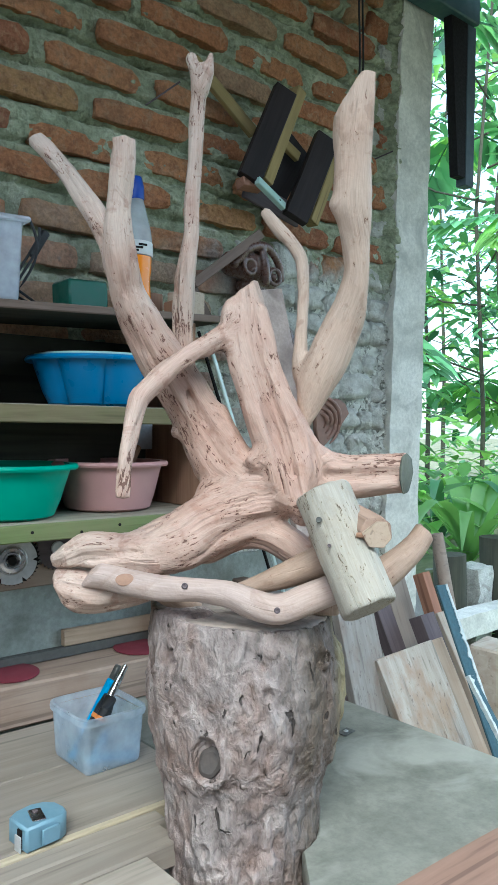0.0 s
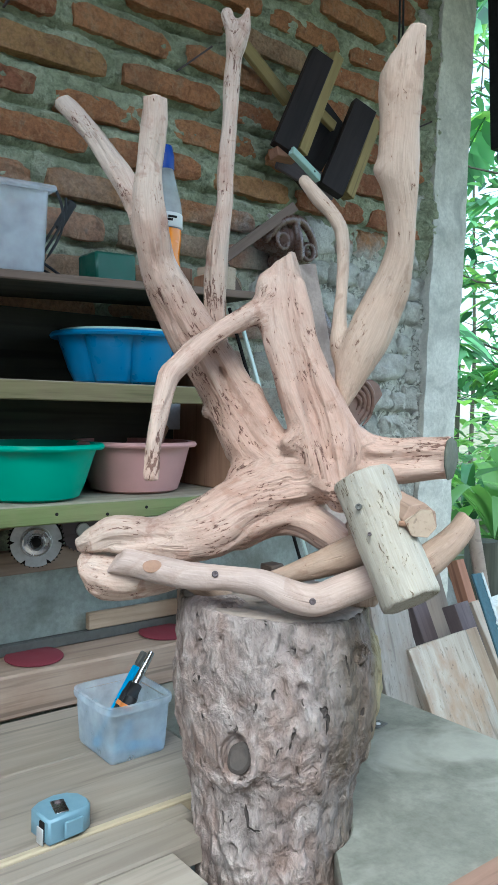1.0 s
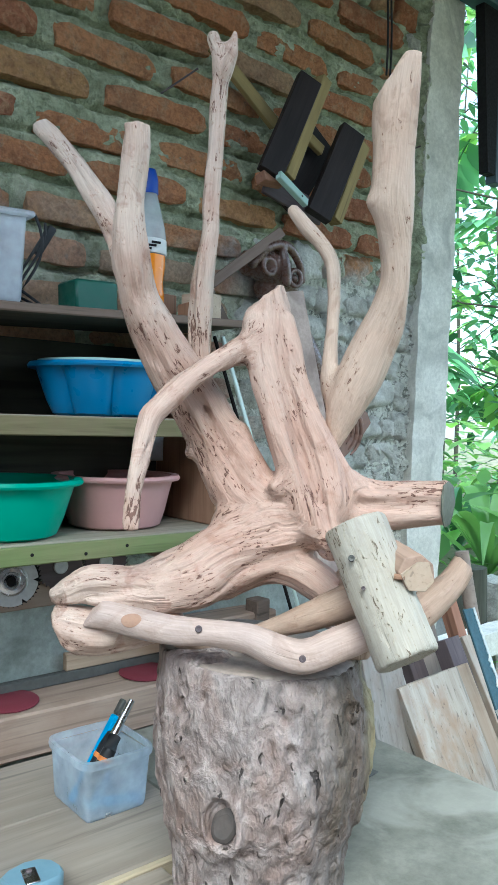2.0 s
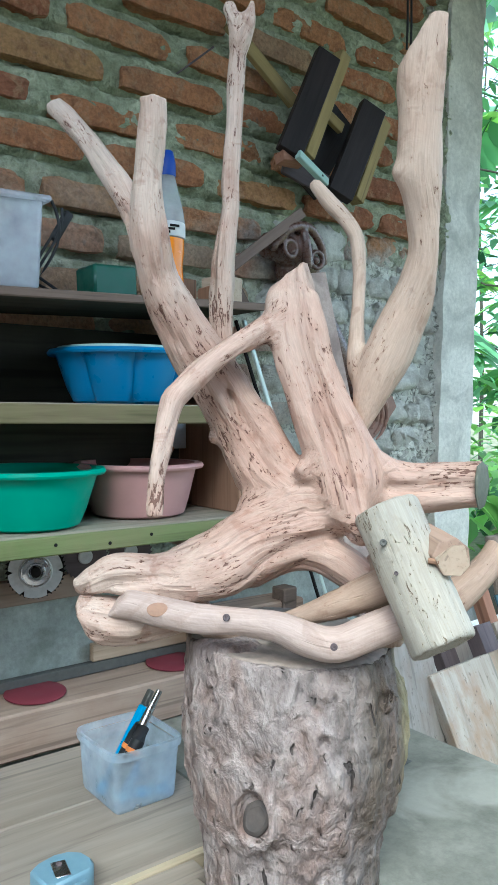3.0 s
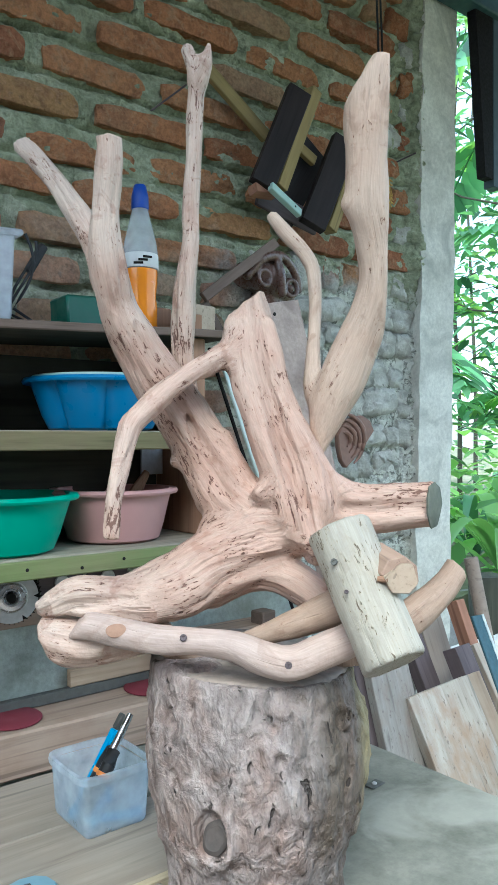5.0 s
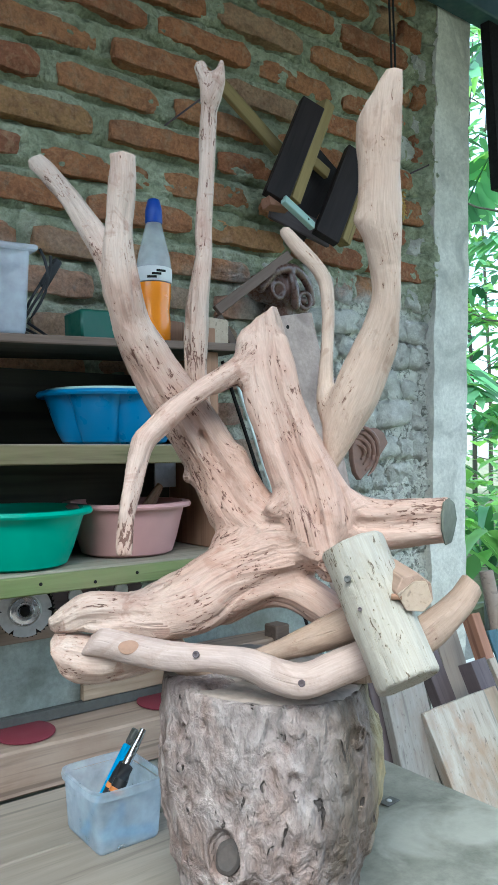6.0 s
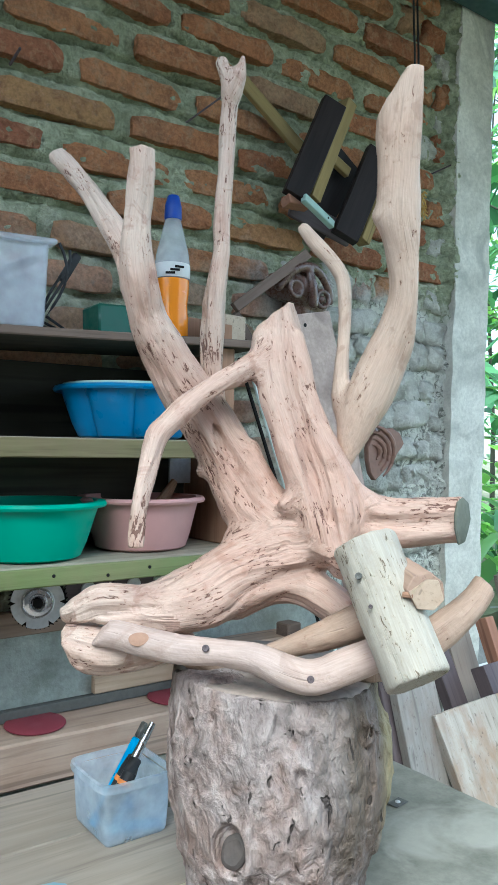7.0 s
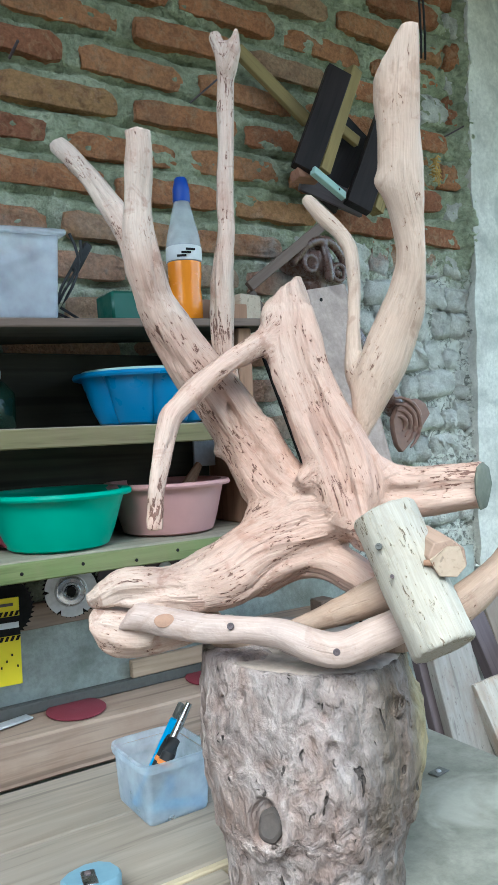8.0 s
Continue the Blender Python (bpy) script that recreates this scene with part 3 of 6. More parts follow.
def organic(name, limbs, mat, parent, label="", h=0.004, blend=0.014, rough=0.0016, seed=1, cuts=(), squash=None, extra=None, streak=14.0, pits=0.0, along=0.16, warp=0.0, worn=0.004):
    """One piece of natural wood out of blended limbs: name -> [(x, y, z, radius)], trimmed by cuts (point, outward normal, limb names)."""
    squash = squash or {}
    lines = {k: smooth_line(v) for k, v in limbs.items()}
    every = np.concatenate(list(lines.values()))
    lo = every[:, :3].min(0) - every[:, 3].max() - 0.02
    hi = every[:, :3].max(0) + every[:, 3].max() + 0.02
    n = np.ceil((hi - lo) / h).astype(int) + 1
    field = np.full(n, 1.0)
    for k, line in lines.items():
        r = line[:, 3].max() * max(1.0, squash.get(k, 1.0)) + 0.03
        a = np.maximum(np.floor((line[:, :3].min(0) - r - lo) / h).astype(int), 0)
        b = np.minimum(np.ceil((line[:, :3].max(0) + r - lo) / h).astype(int) + 1, n)
        grid = np.stack(np.meshgrid(*[np.arange(a[i], b[i]) for i in range(3)], indexing="ij"), -1)
        pts = lo + h * grid.reshape(-1, 3)
        d, _ = limb_distance(pts, line, squash.get(k, 1.0))
        for point, normal, names in cuts:
            if k in names:
                c = (pts - np.array(point)) @ (np.array(normal, float) / np.linalg.norm(normal))
                d = np.maximum(d, c) + 0.25 * worn * np.clip(1 - np.abs(d - c) / worn, 0, 1) ** 2
        d = d.reshape(grid.shape[:3])
        view = tuple(slice(a[i], b[i]) for i in range(3))
        old = field[view]
        mixed = np.clip(0.5 + 0.5 * (old - d) / blend, 0, 1)
        field[view] = old * (1 - mixed) + d * mixed - blend * mixed * (1 - mixed)
    if extra:
        field = extra(field, lo, h)
    verts, quads = skin(field, lo, h)
    best, second, grain = np.full(len(verts), 9.0), np.full(len(verts), 9.0), np.zeros((len(verts), 3))
    owner, flows = np.zeros(len(verts), int), []
    for j, (k, line) in enumerate(lines.items()):
        d, g = limb_distance(verts, line, squash.get(k, 1.0), True)
        flows.append(g + (j * 0.37, 0, j * 1.9) if mat is not BARK else g)
        if "flute" in k or "ridge" in k or "burl" in k or "rib" == k:
            continue
        near = d < best
        second = np.where(near, best, np.minimum(second, d))
        best[near], grain[near], owner[near] = d[near], flows[-1][near], j
    gi = np.clip(((verts - lo) / h).round().astype(int), 1, n - 2)
    nor = np.stack([field[tuple((gi + e).T)] - field[tuple((gi - e).T)] for e in np.eye(3, dtype=int)], 1)
    nor /= np.linalg.norm(nor, axis=1)[:, None] + 1e-9
    g = grain * (1, 1, along)
    if warp:
        g = g + warp * np.stack([lattice(grain * 22 + k * 9.1, seed + 30 + k) for k in range(3)], 1)
    wave = lattice(g * streak * 6, seed) + 0.6 * lattice(g * streak * 13, seed + 5) + 1.4 * lattice(grain * streak * 1.1, seed + 9)
    wave *= np.clip((second - best) / 0.014, 0.12, 1)
    verts = verts + nor * (rough * wave)[:, None]
    if pits:
        hole = lattice(grain * (60, 60, 22), seed + 21)
        verts = verts - nor * (pits * np.clip(hole - 0.35, 0, 1) * 2)[:, None]
    me = bpy.data.meshes.new(name)
    me.from_pydata(verts.tolist(), [], quads.tolist())
    me.materials.append(mat)
    at = me.attributes.new("grain", "FLOAT_VECTOR", "CORNER")
    flow = np.stack(flows)[owner[quads[:, 0]][:, None], quads]
    at.data.foreach_set("vector", flow.astype(np.float32).ravel())
    me.shade_smooth()
    ob = new(name, me)
    ob.parent = parent
    if label:
        tagged(ob, label)
    return ob


# ---------------------------------------------------------------- the large structure
WALL, BENCH = 1.545, 0.785


def rough_box(x0, x1, y0, y1, z0, z1, step, amount, seed=0, freq=9.0):
    """A box cut into cells and roughened, for cast and rendered masonry."""
    b = box(x0, x1, y0, y1, z0, z1, 0)
    for axis, size in enumerate((x1 - x0, y1 - y0, z1 - z0)):
        along = [e for e in b.edges if abs(e.verts[0].co[axis] - e.verts[1].co[axis]) > size * 0.9]
        cuts = min(int(size / step), 90)
        if cuts:
            bmesh.ops.subdivide_edges(b, edges=along, cuts=cuts, use_grid_fill=True)
    for v in b.verts:
        p = v.co * freq + Vector((seed, seed * 2, 0))
        v.co += amount * (noise.noise_vector(p) + 0.5 * noise.noise_vector(p * 3.1))
    return b


ground_bm = bmesh.new()
bmesh.ops.create_grid(ground_bm, x_segments=60, y_segments=60, size=60)
for v in ground_bm.verts:
    d = max(abs(v.co.x - 1) - 3, abs(v.co.y) - 3, 0.0)
    v.co.z = -0.02 + min(d * 0.05, 0.6) * (0.5 + 0.5 * noise.noise(v.co * 0.2)) if d > 0 else -0.02
tagged(part("ground", ground_bm, EARTH), "brown leaf-strewn earth around the open workshop", "ground", kind="structure")
tagged(part("floor", box(-3, 1.9, -3, 1.7, -0.05, 0.0, 0.004), FLOOR), "packed grey earth floor under the workbench", "floor", kind="structure")

wall = tagged(part("wall_north", shift(prism([(-3, 0), (1.848, 0), (1.848, 2.735), (-3, 3.40)], 0.16), Matrix.Translation((0, WALL + 0.04, 0))), MORTAR), "rough brick wall with thick lime mortar joints", "wall", kind="structure")

mortar_bm = bmesh.new()
bmesh.ops.create_grid(mortar_bm, x_segments=210, y_segments=400, size=1)
for v in mortar_bm.verts:
    x, z = 1.0 + v.co.x * 0.88, 1.86 + v.co.y * 0.90
    lump = noise.noise((x * 9, z * 11, 0.2)) + 0.8 * noise.noise((x * 24, z * 30, 3.1)) + 0.7 * noise.noise((x * 56, z * 62, 7.0)) + 0.4 * noise.noise((x * 110, z * 120, 2.0))
    corner = max(0.0, min(1.0, (1.80 - z) * 8, (x - 1.1) * 5))
    fillet = max(0.0, min(1.0, (x + 0.02 * noise.noise((z * 14, 2.0, 1.0)) + 0.012 * noise.noise((z * 50, 5.0, 1.0)) - 1.822) * 28))
    y = WALL + 0.003 - 0.0112 * lump + corner * (0.008 + 0.004 * lump) - fillet * (0.018 + 0.008 * lump)
    # the joint is raked out below each course
    under = (z - 1.972 + 0.012 * noise.noise((x * 6, z * 3, 4.0))) / 0.0798
    under = (under - math.floor(under + 0.5)) * 0.0798
    y += 0.022 * math.exp(-((under + 0.004) / 0.0065) ** 2) * (1 - corner) * max(0.0, 0.75 + 0.6 * noise.noise((x * 13, z * 5, 8.0))) * (1 - fillet)
    v.co = (x, max(y, 1.518), z)
bmesh.ops.reverse_faces(mortar_bm, faces=mortar_bm.faces[:])
part("mortar", mortar_bm, MORTAR, wall, "lumpy grey-green mortar bed", smooth=70)

tagged(part("wall_plaster", rough_box(-0.6, 1.83, WALL - 0.005, WALL + 0.035, 0.0, 1.02, 0.03, 0.003, 3), PLASTER), "bluish grey cement plaster below the shelves", "wall", kind="structure")
column_bm = rough_box(1.853, 2.0, 1.522, 1.74, 0, 2.70, 0.025, 0.007, 1)
for v in column_bm.verts:
    v.co.x += 0.024 * (v.co.z - 1.5)
    if v.co.x < 1.90:
        v.co.x += 0.010 * noise.noise((v.co.z * 7, 3.0, 0.0)) + 0.007 * noise.noise((v.co.z * 21, 8.0, 0.0))
tagged(part("column", column_bm, CONCRETE, smooth=60), "pale grey rendered concrete column at the wall's end", "column", kind="structure")
# added out of view: cuts the low light that would reach into the shelves
tagged(part("unseen_wall_south", box(-3.2, 2.0, -2.2, -2.0, 0, 3.5, 0.004), FLOOR), "added unseen wall blocking low light from the south", "wall", kind="structure")
# added out of view: its height sets how much western light comes in
tagged(part("unseen_wall_west", box(-3.2, -3.0, -1.99, 1.75, 0, 2.2, 0.004), FLOOR), "added unseen wall limiting light from the west", "wall", kind="structure")
# out of view; edges and eastern eave sized to shade the upper wall
roof = tagged(part("ceiling", shift(box(-5.02, 1.05, -0.05, 1.40, 0, 0.03, 0.003, box(-5.02, 0, 1.40, 2.1, 0, 0.03, 0.003)), pose(2.02, 0, 2.665, 2, 8, 0)), TIN), "unseen dark sheet roof shaping the light on the wall", "ceiling", kind="structure")
tagged(part("beam_teal", box(1.70, 2.16, 1.45, 1.516, 2.565, 2.69, 0.004), TEAL), "teal painted roof beam resting on the column", "beam", kind="structure")

hang = tagged(empty("hanging_board", Matrix.Translation((2.04, 1.47, 2.10))), "dark tapered board hanging from the roof beam", "board")
part("face", prism([(0.045, 0.0), (0.085, 0.0), (0.085, 0.468), (0.0, 0.468)], 0.03, 0.002), BLACK, hang)
part("side_strip", box(0.086, 0.13, 0.0, 0.035, -0.02, 0.468, 0.002), SLATE, hang, "grey-blue painted strip")

wire = tagged(empty("hanging_cable", Matrix.Translation((1.655, 1.49, 2.32))), "thin black twin cable hanging by the brick wall", "cable")
for dx in (0.0, 0.014):
    part("strand", tube([(dx + 0.004 * math.sin(k), 0, 0.47 - k * 0.06) for k in range(10)], 0.0028), RUBBER, wire)

# ---------------------------------------------------------------- workbench and slab
bench = tagged(empty("workbench"), "weathered wooden workbench of wide grey planks", "workbench")
for k, (y0, y1, dz, x1) in enumerate(((0.42, 0.61, -0.004, 0.49), (0.613, 0.79, -0.006, 0.505), (0.793, 0.852, -0.006, 0.588), (0.853, 0.93, -0.006, 0.642), (0.932, 0.985, -0.005, 0.698), (0.986, 1.022, -0.005, 0.714), (1.032, 1.225, 0.0, 0.82), (1.229, 1.412, -0.002, 0.82))):
    ob = part("plank", plank(x1 + 0.68, y1 - y0, 0.035, k + 2, 0.0015, 0.003), PLANK, bench)
    ob.matrix_local = pose((x1 - 0.68) / 2, (y0 + y1) / 2, BENCH - 0.0175 + dz)
ob = part("edge_strip", plank(1.5, 0.012, 0.03, 9, 0.0012), PLANK_EDGE, bench, "pale worn plank edge")
ob.matrix_local = pose(0.07, 1.0265, BENCH - 0.0165)
for x, y in ((-0.6, 0.5), (-0.6, 1.33), (0.42, 0.5), (0.6, 1.33)):
    part("leg", box(x - 0.035, x + 0.035, y - 0.035, y + 0.035, 0, BENCH - 0.045, 0.004), BEAM, bench)
part("rail", box(-0.66, 0.8, 1.30, 1.36, BENCH - 0.16, BENCH - 0.045, 0.003), BEAM, bench)
part("rail", box(-0.66, 0.48, 0.47, 0.53, BENCH - 0.16, BENCH - 0.045, 0.003), BEAM, bench)

slab = tagged(empty("table_slab"), "worn grey table top with scuffs and stains", "table")
outline = [(0.688, 0.668), (1.252, 0.668), (1.252, 1.412), (0.826, 1.412)] + [(0.787 + 0.1015 * math.cos(radians(a)), 0.905 + 0.1015 * math.sin(radians(a))) for a in range(72, -86, -12)]
part("top", shift(prism(outline, 0.033, 0.003), pose(0, 0, BENCH - 0.001, -90, 0, 0)), SLAB, slab)
for x in (0.87, 1.2):
    for y in (0.72, 1.36):
        part("leg", box(x - 0.03, x + 0.03, y - 0.03, y + 0.03, 0, BENCH - 0.036, 0.004), BEAM, slab)
plate = part("screw_plate", shift(box(-0.016, 0.016, -0.010, 0.010, 0, 0.002, 0.0008), pose(1.128, 1.027, BENCH, 0, 0, 8)), DARKSTEEL, slab, "small rusty screw plate")
part("screw", shift(lathe([(0.0045, 0), (0.0045, 0.001), (0.003, 0.0022)], 12), pose(1.128, 1.027, BENCH + 0.002)), STEEL, plate)
front = tagged(part("front_board", plank(0.66, 0.15, 0.03, 21, 0.002), FRONTPLANK), "terracotta coloured wooden board along the table's front", "board")
front.matrix_world = pose(1.10, 0.588, BENCH - 0.008, 0, 0, -2)
ledge = tagged(empty("front_trestle"), "plain timber trestle under the front board", "trestle")
for x in (0.85, 1.35):
    part("leg", box(x - 0.03, x + 0.03, 0.56, 0.62, 0, BENCH - 0.026, 0.004), BEAM, ledge)

beam = tagged(part("back_beam", plank(2.1, 0.12, 0.078, 5, 0.003, 0.004), BEAM), "thick grey-brown timber lying along the wall", "beam")
beam.matrix_world = pose(0.18, 1.477, BENCH + 0.038, 0, 0, -0.6)
strip = tagged(part("loose_lath", plank(0.34, 0.012, 0.034, 11, 0.002), LATH), "thin pale brown lath lying on the steel rail", "lath")
strip.matrix_world = pose(0.99, 1.5205, BENCH + 0.1155, 0, 0, 0)
tagged(part("steel_rail", box(-0.7, 1.15, 1.512, 1.529, BENCH + 0.078, BENCH + 0.098, 0.0015), DARKSTEEL), "dark grey steel rail lying along the wall", "rail")

tagged(part("stacked_timber", shift(plank(0.26, 0.075, 0.088, 17, 0.004, 0.004), pose(1.158, 1.478, BENCH + 0.078 + 0.046, 0, 0, -1)), BEAM), "rough grey-brown timber offcut on the back timber", "timber")
tagged(part("dark_offcut", shift(box(-0.02, 0.02, -0.02, 0.02, 0, 0.196, 0.003), pose(1.244, 1.455, BENCH, 0, 0, 5)), DARKSLAT), "dark upright wood offcut by the wall", "timber")

# ---------------------------------------------------------------- shelf unit
SAG = 2.3


def on_top(x):
    """Height of the sagging top shelf at x."""
    return 1.546 + (x - 0.85) * math.tan(radians(SAG))


shelf = tagged(empty("shelf_unit"), "rough wooden shelf unit with mossy green board edges", "shelf")
# the top board is near black to paint its shaded underside
for z, t, x1, y0, mat in ((1.170, 0.027, 1.06, 1.30, SHELF), (1.368, 0.028, 1.01, 1.30, SHELF), (1.545, 0.012, 1.06, 1.30, SHADEBOARD)):
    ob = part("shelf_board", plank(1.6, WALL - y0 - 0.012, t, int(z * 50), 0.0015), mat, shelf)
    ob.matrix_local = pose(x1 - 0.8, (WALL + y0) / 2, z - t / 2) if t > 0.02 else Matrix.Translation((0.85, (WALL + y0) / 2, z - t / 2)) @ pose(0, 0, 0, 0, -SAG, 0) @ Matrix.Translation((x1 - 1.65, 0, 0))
    if t > 0.02:
        lip = part("front_edge", plank(1.6, 0.010, t + 0.002, int(z * 70), 0.0012), SHELF_GREEN if z < 1.3 else SHELF_OLIVE, shelf, "mossy green front edge" if z < 1.3 else "olive brown front edge")
        lip.matrix_local = pose(x1 - 0.8, y0 - 0.009, z - t / 2 - 0.002)
edge = part("front_edge", plank(1.6, 0.006, 0.014, 77, 0.001), DARKSLAT, shelf, "grey-brown front edge")
edge.matrix_local = Matrix.Translation((0.85, 1.296, 1.538)) @ pose(0, 0, 0, 0, -SAG, 0) @ Matrix.Translation((-0.59, 0, 0))
for x in (0.55, 0.645, 0.735, 0.81, 0.93):
    part("nail_head", shift(lathe([(0.0028, 0.0), (0.0028, 0.0008), (0.0015, 0.0014)], 10), pose(x, 1.2858, 1.154 + 0.004 * math.sin(40 * x), 90, 0, 0)), BLACK, shelf, "dark nail head")
part("side_panel", box(1.018, 1.038, 1.325, WALL - 0.02, 1.171, 1.339, 0.002), BROWNWOOD, shelf)
part("side_post", box(0.968, 0.996, 1.315, 1.345, 1.369, 1.536, 0.002), BROWNWOOD, shelf)
part("side_panel", box(0.985, 1.003, 1.35, WALL - 0.02, 1.369, 1.530, 0.002), BROWNWOOD, shelf)
# added dark sheets stand in for the shade at the back of the shelves
part("back_panel", box(-0.53, 1.017, WALL - 0.022, WALL - 0.017, 1.1715, 1.338, 0.001), SHADEBOARD, shelf, "dark board painting the shade behind the shelf")
part("back_panel", box(0.25, 0.984, WALL - 0.022, WALL - 0.017, 1.3695, 1.507, 0.001), SHADEBOARD, shelf, "dark board painting the shade behind the shelf")
part("side_panel", box(-0.56, -0.54, 1.315, WALL - 0.02, 1.171, 1.470, 0.002), BROWNWOOD, shelf)
for x in (-0.4, 0.2, 0.95):
    part("bracket", box(x, x + 0.03, 1.33, WALL - 0.02, 1.105, 1.141, 0.002), BEAM, shelf)
hinge = part("hinge_plate", box(0.966, 1.0155, WALL - 0.05, WALL - 0.045, 1.283, 1.3385, 0.001), STEEL, shelf, "dull steel hinge plate")
batten = tagged(part("wall_batten", plank(1.7, 0.016, 0.045, 31, 0.002), BEAM), "grey batten nailed along the wall under the shelves", "batten")
batten.matrix_world = pose(0.15, WALL - 0.02, 1.035)

# ---------------------------------------------------------------- things on the shelves


def basin(name, label, m, mat, r_top, r_bot, h, lobes=0):
    wob = (lambda a, z: 1 + 0.13 * (abs(math.cos(lobes * a / 2)) ** 0.5 - 0.7) * min(1, 2 * max(0, (h - z) / h) + 0.25)) if lobes else None
    t = 0.003
    top = tagged(empty(name, m), label, "basin")
    n = 96 if lobes else 56
    part("bowl", lathe([(r_bot * 0.9, 0), (r_bot, 0.004), (r_bot + (r_top - r_bot) * 0.35, h * 0.3), (r_bot + (r_top - r_bot) * 0.75, h * 0.7), (r_top, h - 0.006),
                        (r_top - t, h - 0.006), (r_bot + (r_top - r_bot) * 0.7 - t, h * 0.7), (r_bot + (r_top - r_bot) * 0.3 - t, h * 0.3), (r_bot - t, 0.006)], n, wob), mat, top)
    part("rim", lathe([(r_top - t, h - 0.006), (r_top + 0.011, h - 0.009), (r_top + 0.013, h - 0.005), (r_top + 0.010, h), (r_top - t, h)], n, None, True), mat, top)
    return top


basin("blue_basin", "blue scalloped plastic basin on the middle shelf", pose(0.829, 1.402, 1.369), BLUEP, 0.122, 0.090, 0.090, 8)
basin("green_basin", "bright green round plastic basin on the low shelf", pose(0.648, 1.400, 1.171), GREENP, 0.112, 0.083, 0.094)
basin("pink_basin", "dusty pink round plastic basin on the low shelf", pose(0.868, 1.428, 1.171), PINKP, 0.105, 0.083, 0.094)
basin("nested_basin", "pale green basin nested inside the blue one", pose(0.829, 1.402, 1.377), MINT, 0.108, 0.07, 0.087)

for k, (a, b) in enumerate((((0.84, 1.42, 1.178), (0.945, 1.44, 1.290)), ((0.86, 1.39, 1.178), (0.952, 1.455, 1.284)))):
    tagged(part("stick", tube([a, ((a[0] + b[0]) / 2, (a[1] + b[1]) / 2, (a[2] + b[2]) / 2 + 0.004), b], 0.007), BROWNWOOD), "short brown stick standing in the pink basin", "stick")
tagged(part("red_rag", shift(rough_box(-0.045, 0.045, -0.03, 0.03, 0, 0.068, 0.012, 0.012, 5, 22), pose(0.60, 1.44, 1.178, 0, 0, 20)), RED, smooth=80), "crumpled dark red rag in the green basin", "rag")

bottle = tagged(empty("bottle", pose(0.928, 1.43, on_top(0.928)) @ Matrix.Diagonal((1.1, 1.1, 1, 1))), "plastic bottle half full of orange liquid, blue cap", "bottle")
part("liquid", lathe([(0.026, 0.002), (0.0285, 0.006), (0.0285, 0.05), (0.0265, 0.075), (0.029, 0.1), (0.0292, 0.122)], 32), ORANGE, bottle, "orange liquid")
part("body", lathe([(0.029, 0.1225), (0.0305, 0.126), (0.0300, 0.155), (0.0275, 0.175), (0.019, 0.212), (0.0135, 0.237)], 32), CLEAR_PET, bottle, "clear plastic body")
label_part = part("label_band", lathe([(0.0308, 0.124), (0.0312, 0.125), (0.0308, 0.150), (0.0303, 0.151)], 32), WHITE, bottle, "white paper label")
for k in range(3):
    part("print_bar", shift(box(-0.001, 0.001, -0.008, 0.008, 0, 0.004, 0.0), pose(0.0312 * math.cos(-2.2 + 0.25 * k), 0.0312 * math.sin(-2.2 + 0.25 * k), 0.128 + 0.006 * k, 0, 0, math.degrees(-2.2 + 0.25 * k))), BLACK, label_part)
part("cap", lathe([(0.0145, 0.237), (0.0150, 0.239), (0.0145, 0.262), (0.0105, 0.281), (0.009, 0.283)], 24), CAPBLUE, bottle, "blue screw cap")

tub = tagged(empty("storage_tub", pose(0.515, 1.435, on_top(0.515), 0, -SAG, 0)), "cloudy clear plastic storage tub with things inside", "storage box")
tub_bm = box(-0.17, 0.145, -0.095, 0.085, 0, 0.145, 0.012, seg=3)
top_faces = [f for f in tub_bm.faces if f.calc_center_median().z > 0.142]
bmesh.ops.delete(tub_bm, geom=top_faces, context="FACES")
for v in tub_bm.verts:
    k = 0.93 + 0.07 * v.co.z / 0.145
    v.co.x, v.co.y = v.co.x * k, v.co.y * k
bmesh.ops.solidify(tub_bm, geom=tub_bm.faces[:], thickness=0.002)
part("body", tub_bm, CLEAR_TUB, tub)
rim_bm = box(-0.178, 0.153, -0.103, -0.094, 0.136, 0.146, 0.003)
for q in ((-0.178, 0.153, 0.084, 0.093), (-0.178, -0.169, -0.103, 0.093), (0.144, 0.153, -0.103, 0.093)):
    box(*q, 0.136, 0.146, 0.003, rim_bm)
part("rim", rim_bm, CLEAR_TUB, tub)
tagged(part("pipe", tube([(0.42, 1.362, 1.548), (0.52, 1.362, 1.592), (0.64, 1.366, 1.656)], 0.008), DARKPLANK), "dark rod lying inside the storage tub", "rod")
tagged(part("pipe", tube([(0.50, 1.38, 1.549), (0.56, 1.38, 1.585), (0.63, 1.385, 1.632)], 0.006), DARKPLANK), "dark rod lying inside the storage tub", "rod")

cord = tagged(empty("cord_bundle", pose(0, 0, 0)), "tangled black cord beside the storage tub", "cord")
for k in range(3):
    pts = [(0.690 + 0.012 * k + 0.028 * math.sin(0.5 + i * 0.42 + 0.8 * k), 1.43 + 0.015 * k, 1.705 - 0.0185 * i - 0.006 * k) for i in range(8)] + [(0.70 + 0.03 * math.cos(i * 1.1 + k), 1.42 + 0.012 * i, 1.5445 + 0.003 * k) for i in range(4)]
    part("loop", tube(pts, 0.0026), RUBBER, cord)
part("plug", shift(box(-0.008, 0.008, -0.006, 0.006, -0.03, 0.03, 0.003), pose(0.735, 1.46, 1.672, 0, 30, 0)), RUBBER, cord)
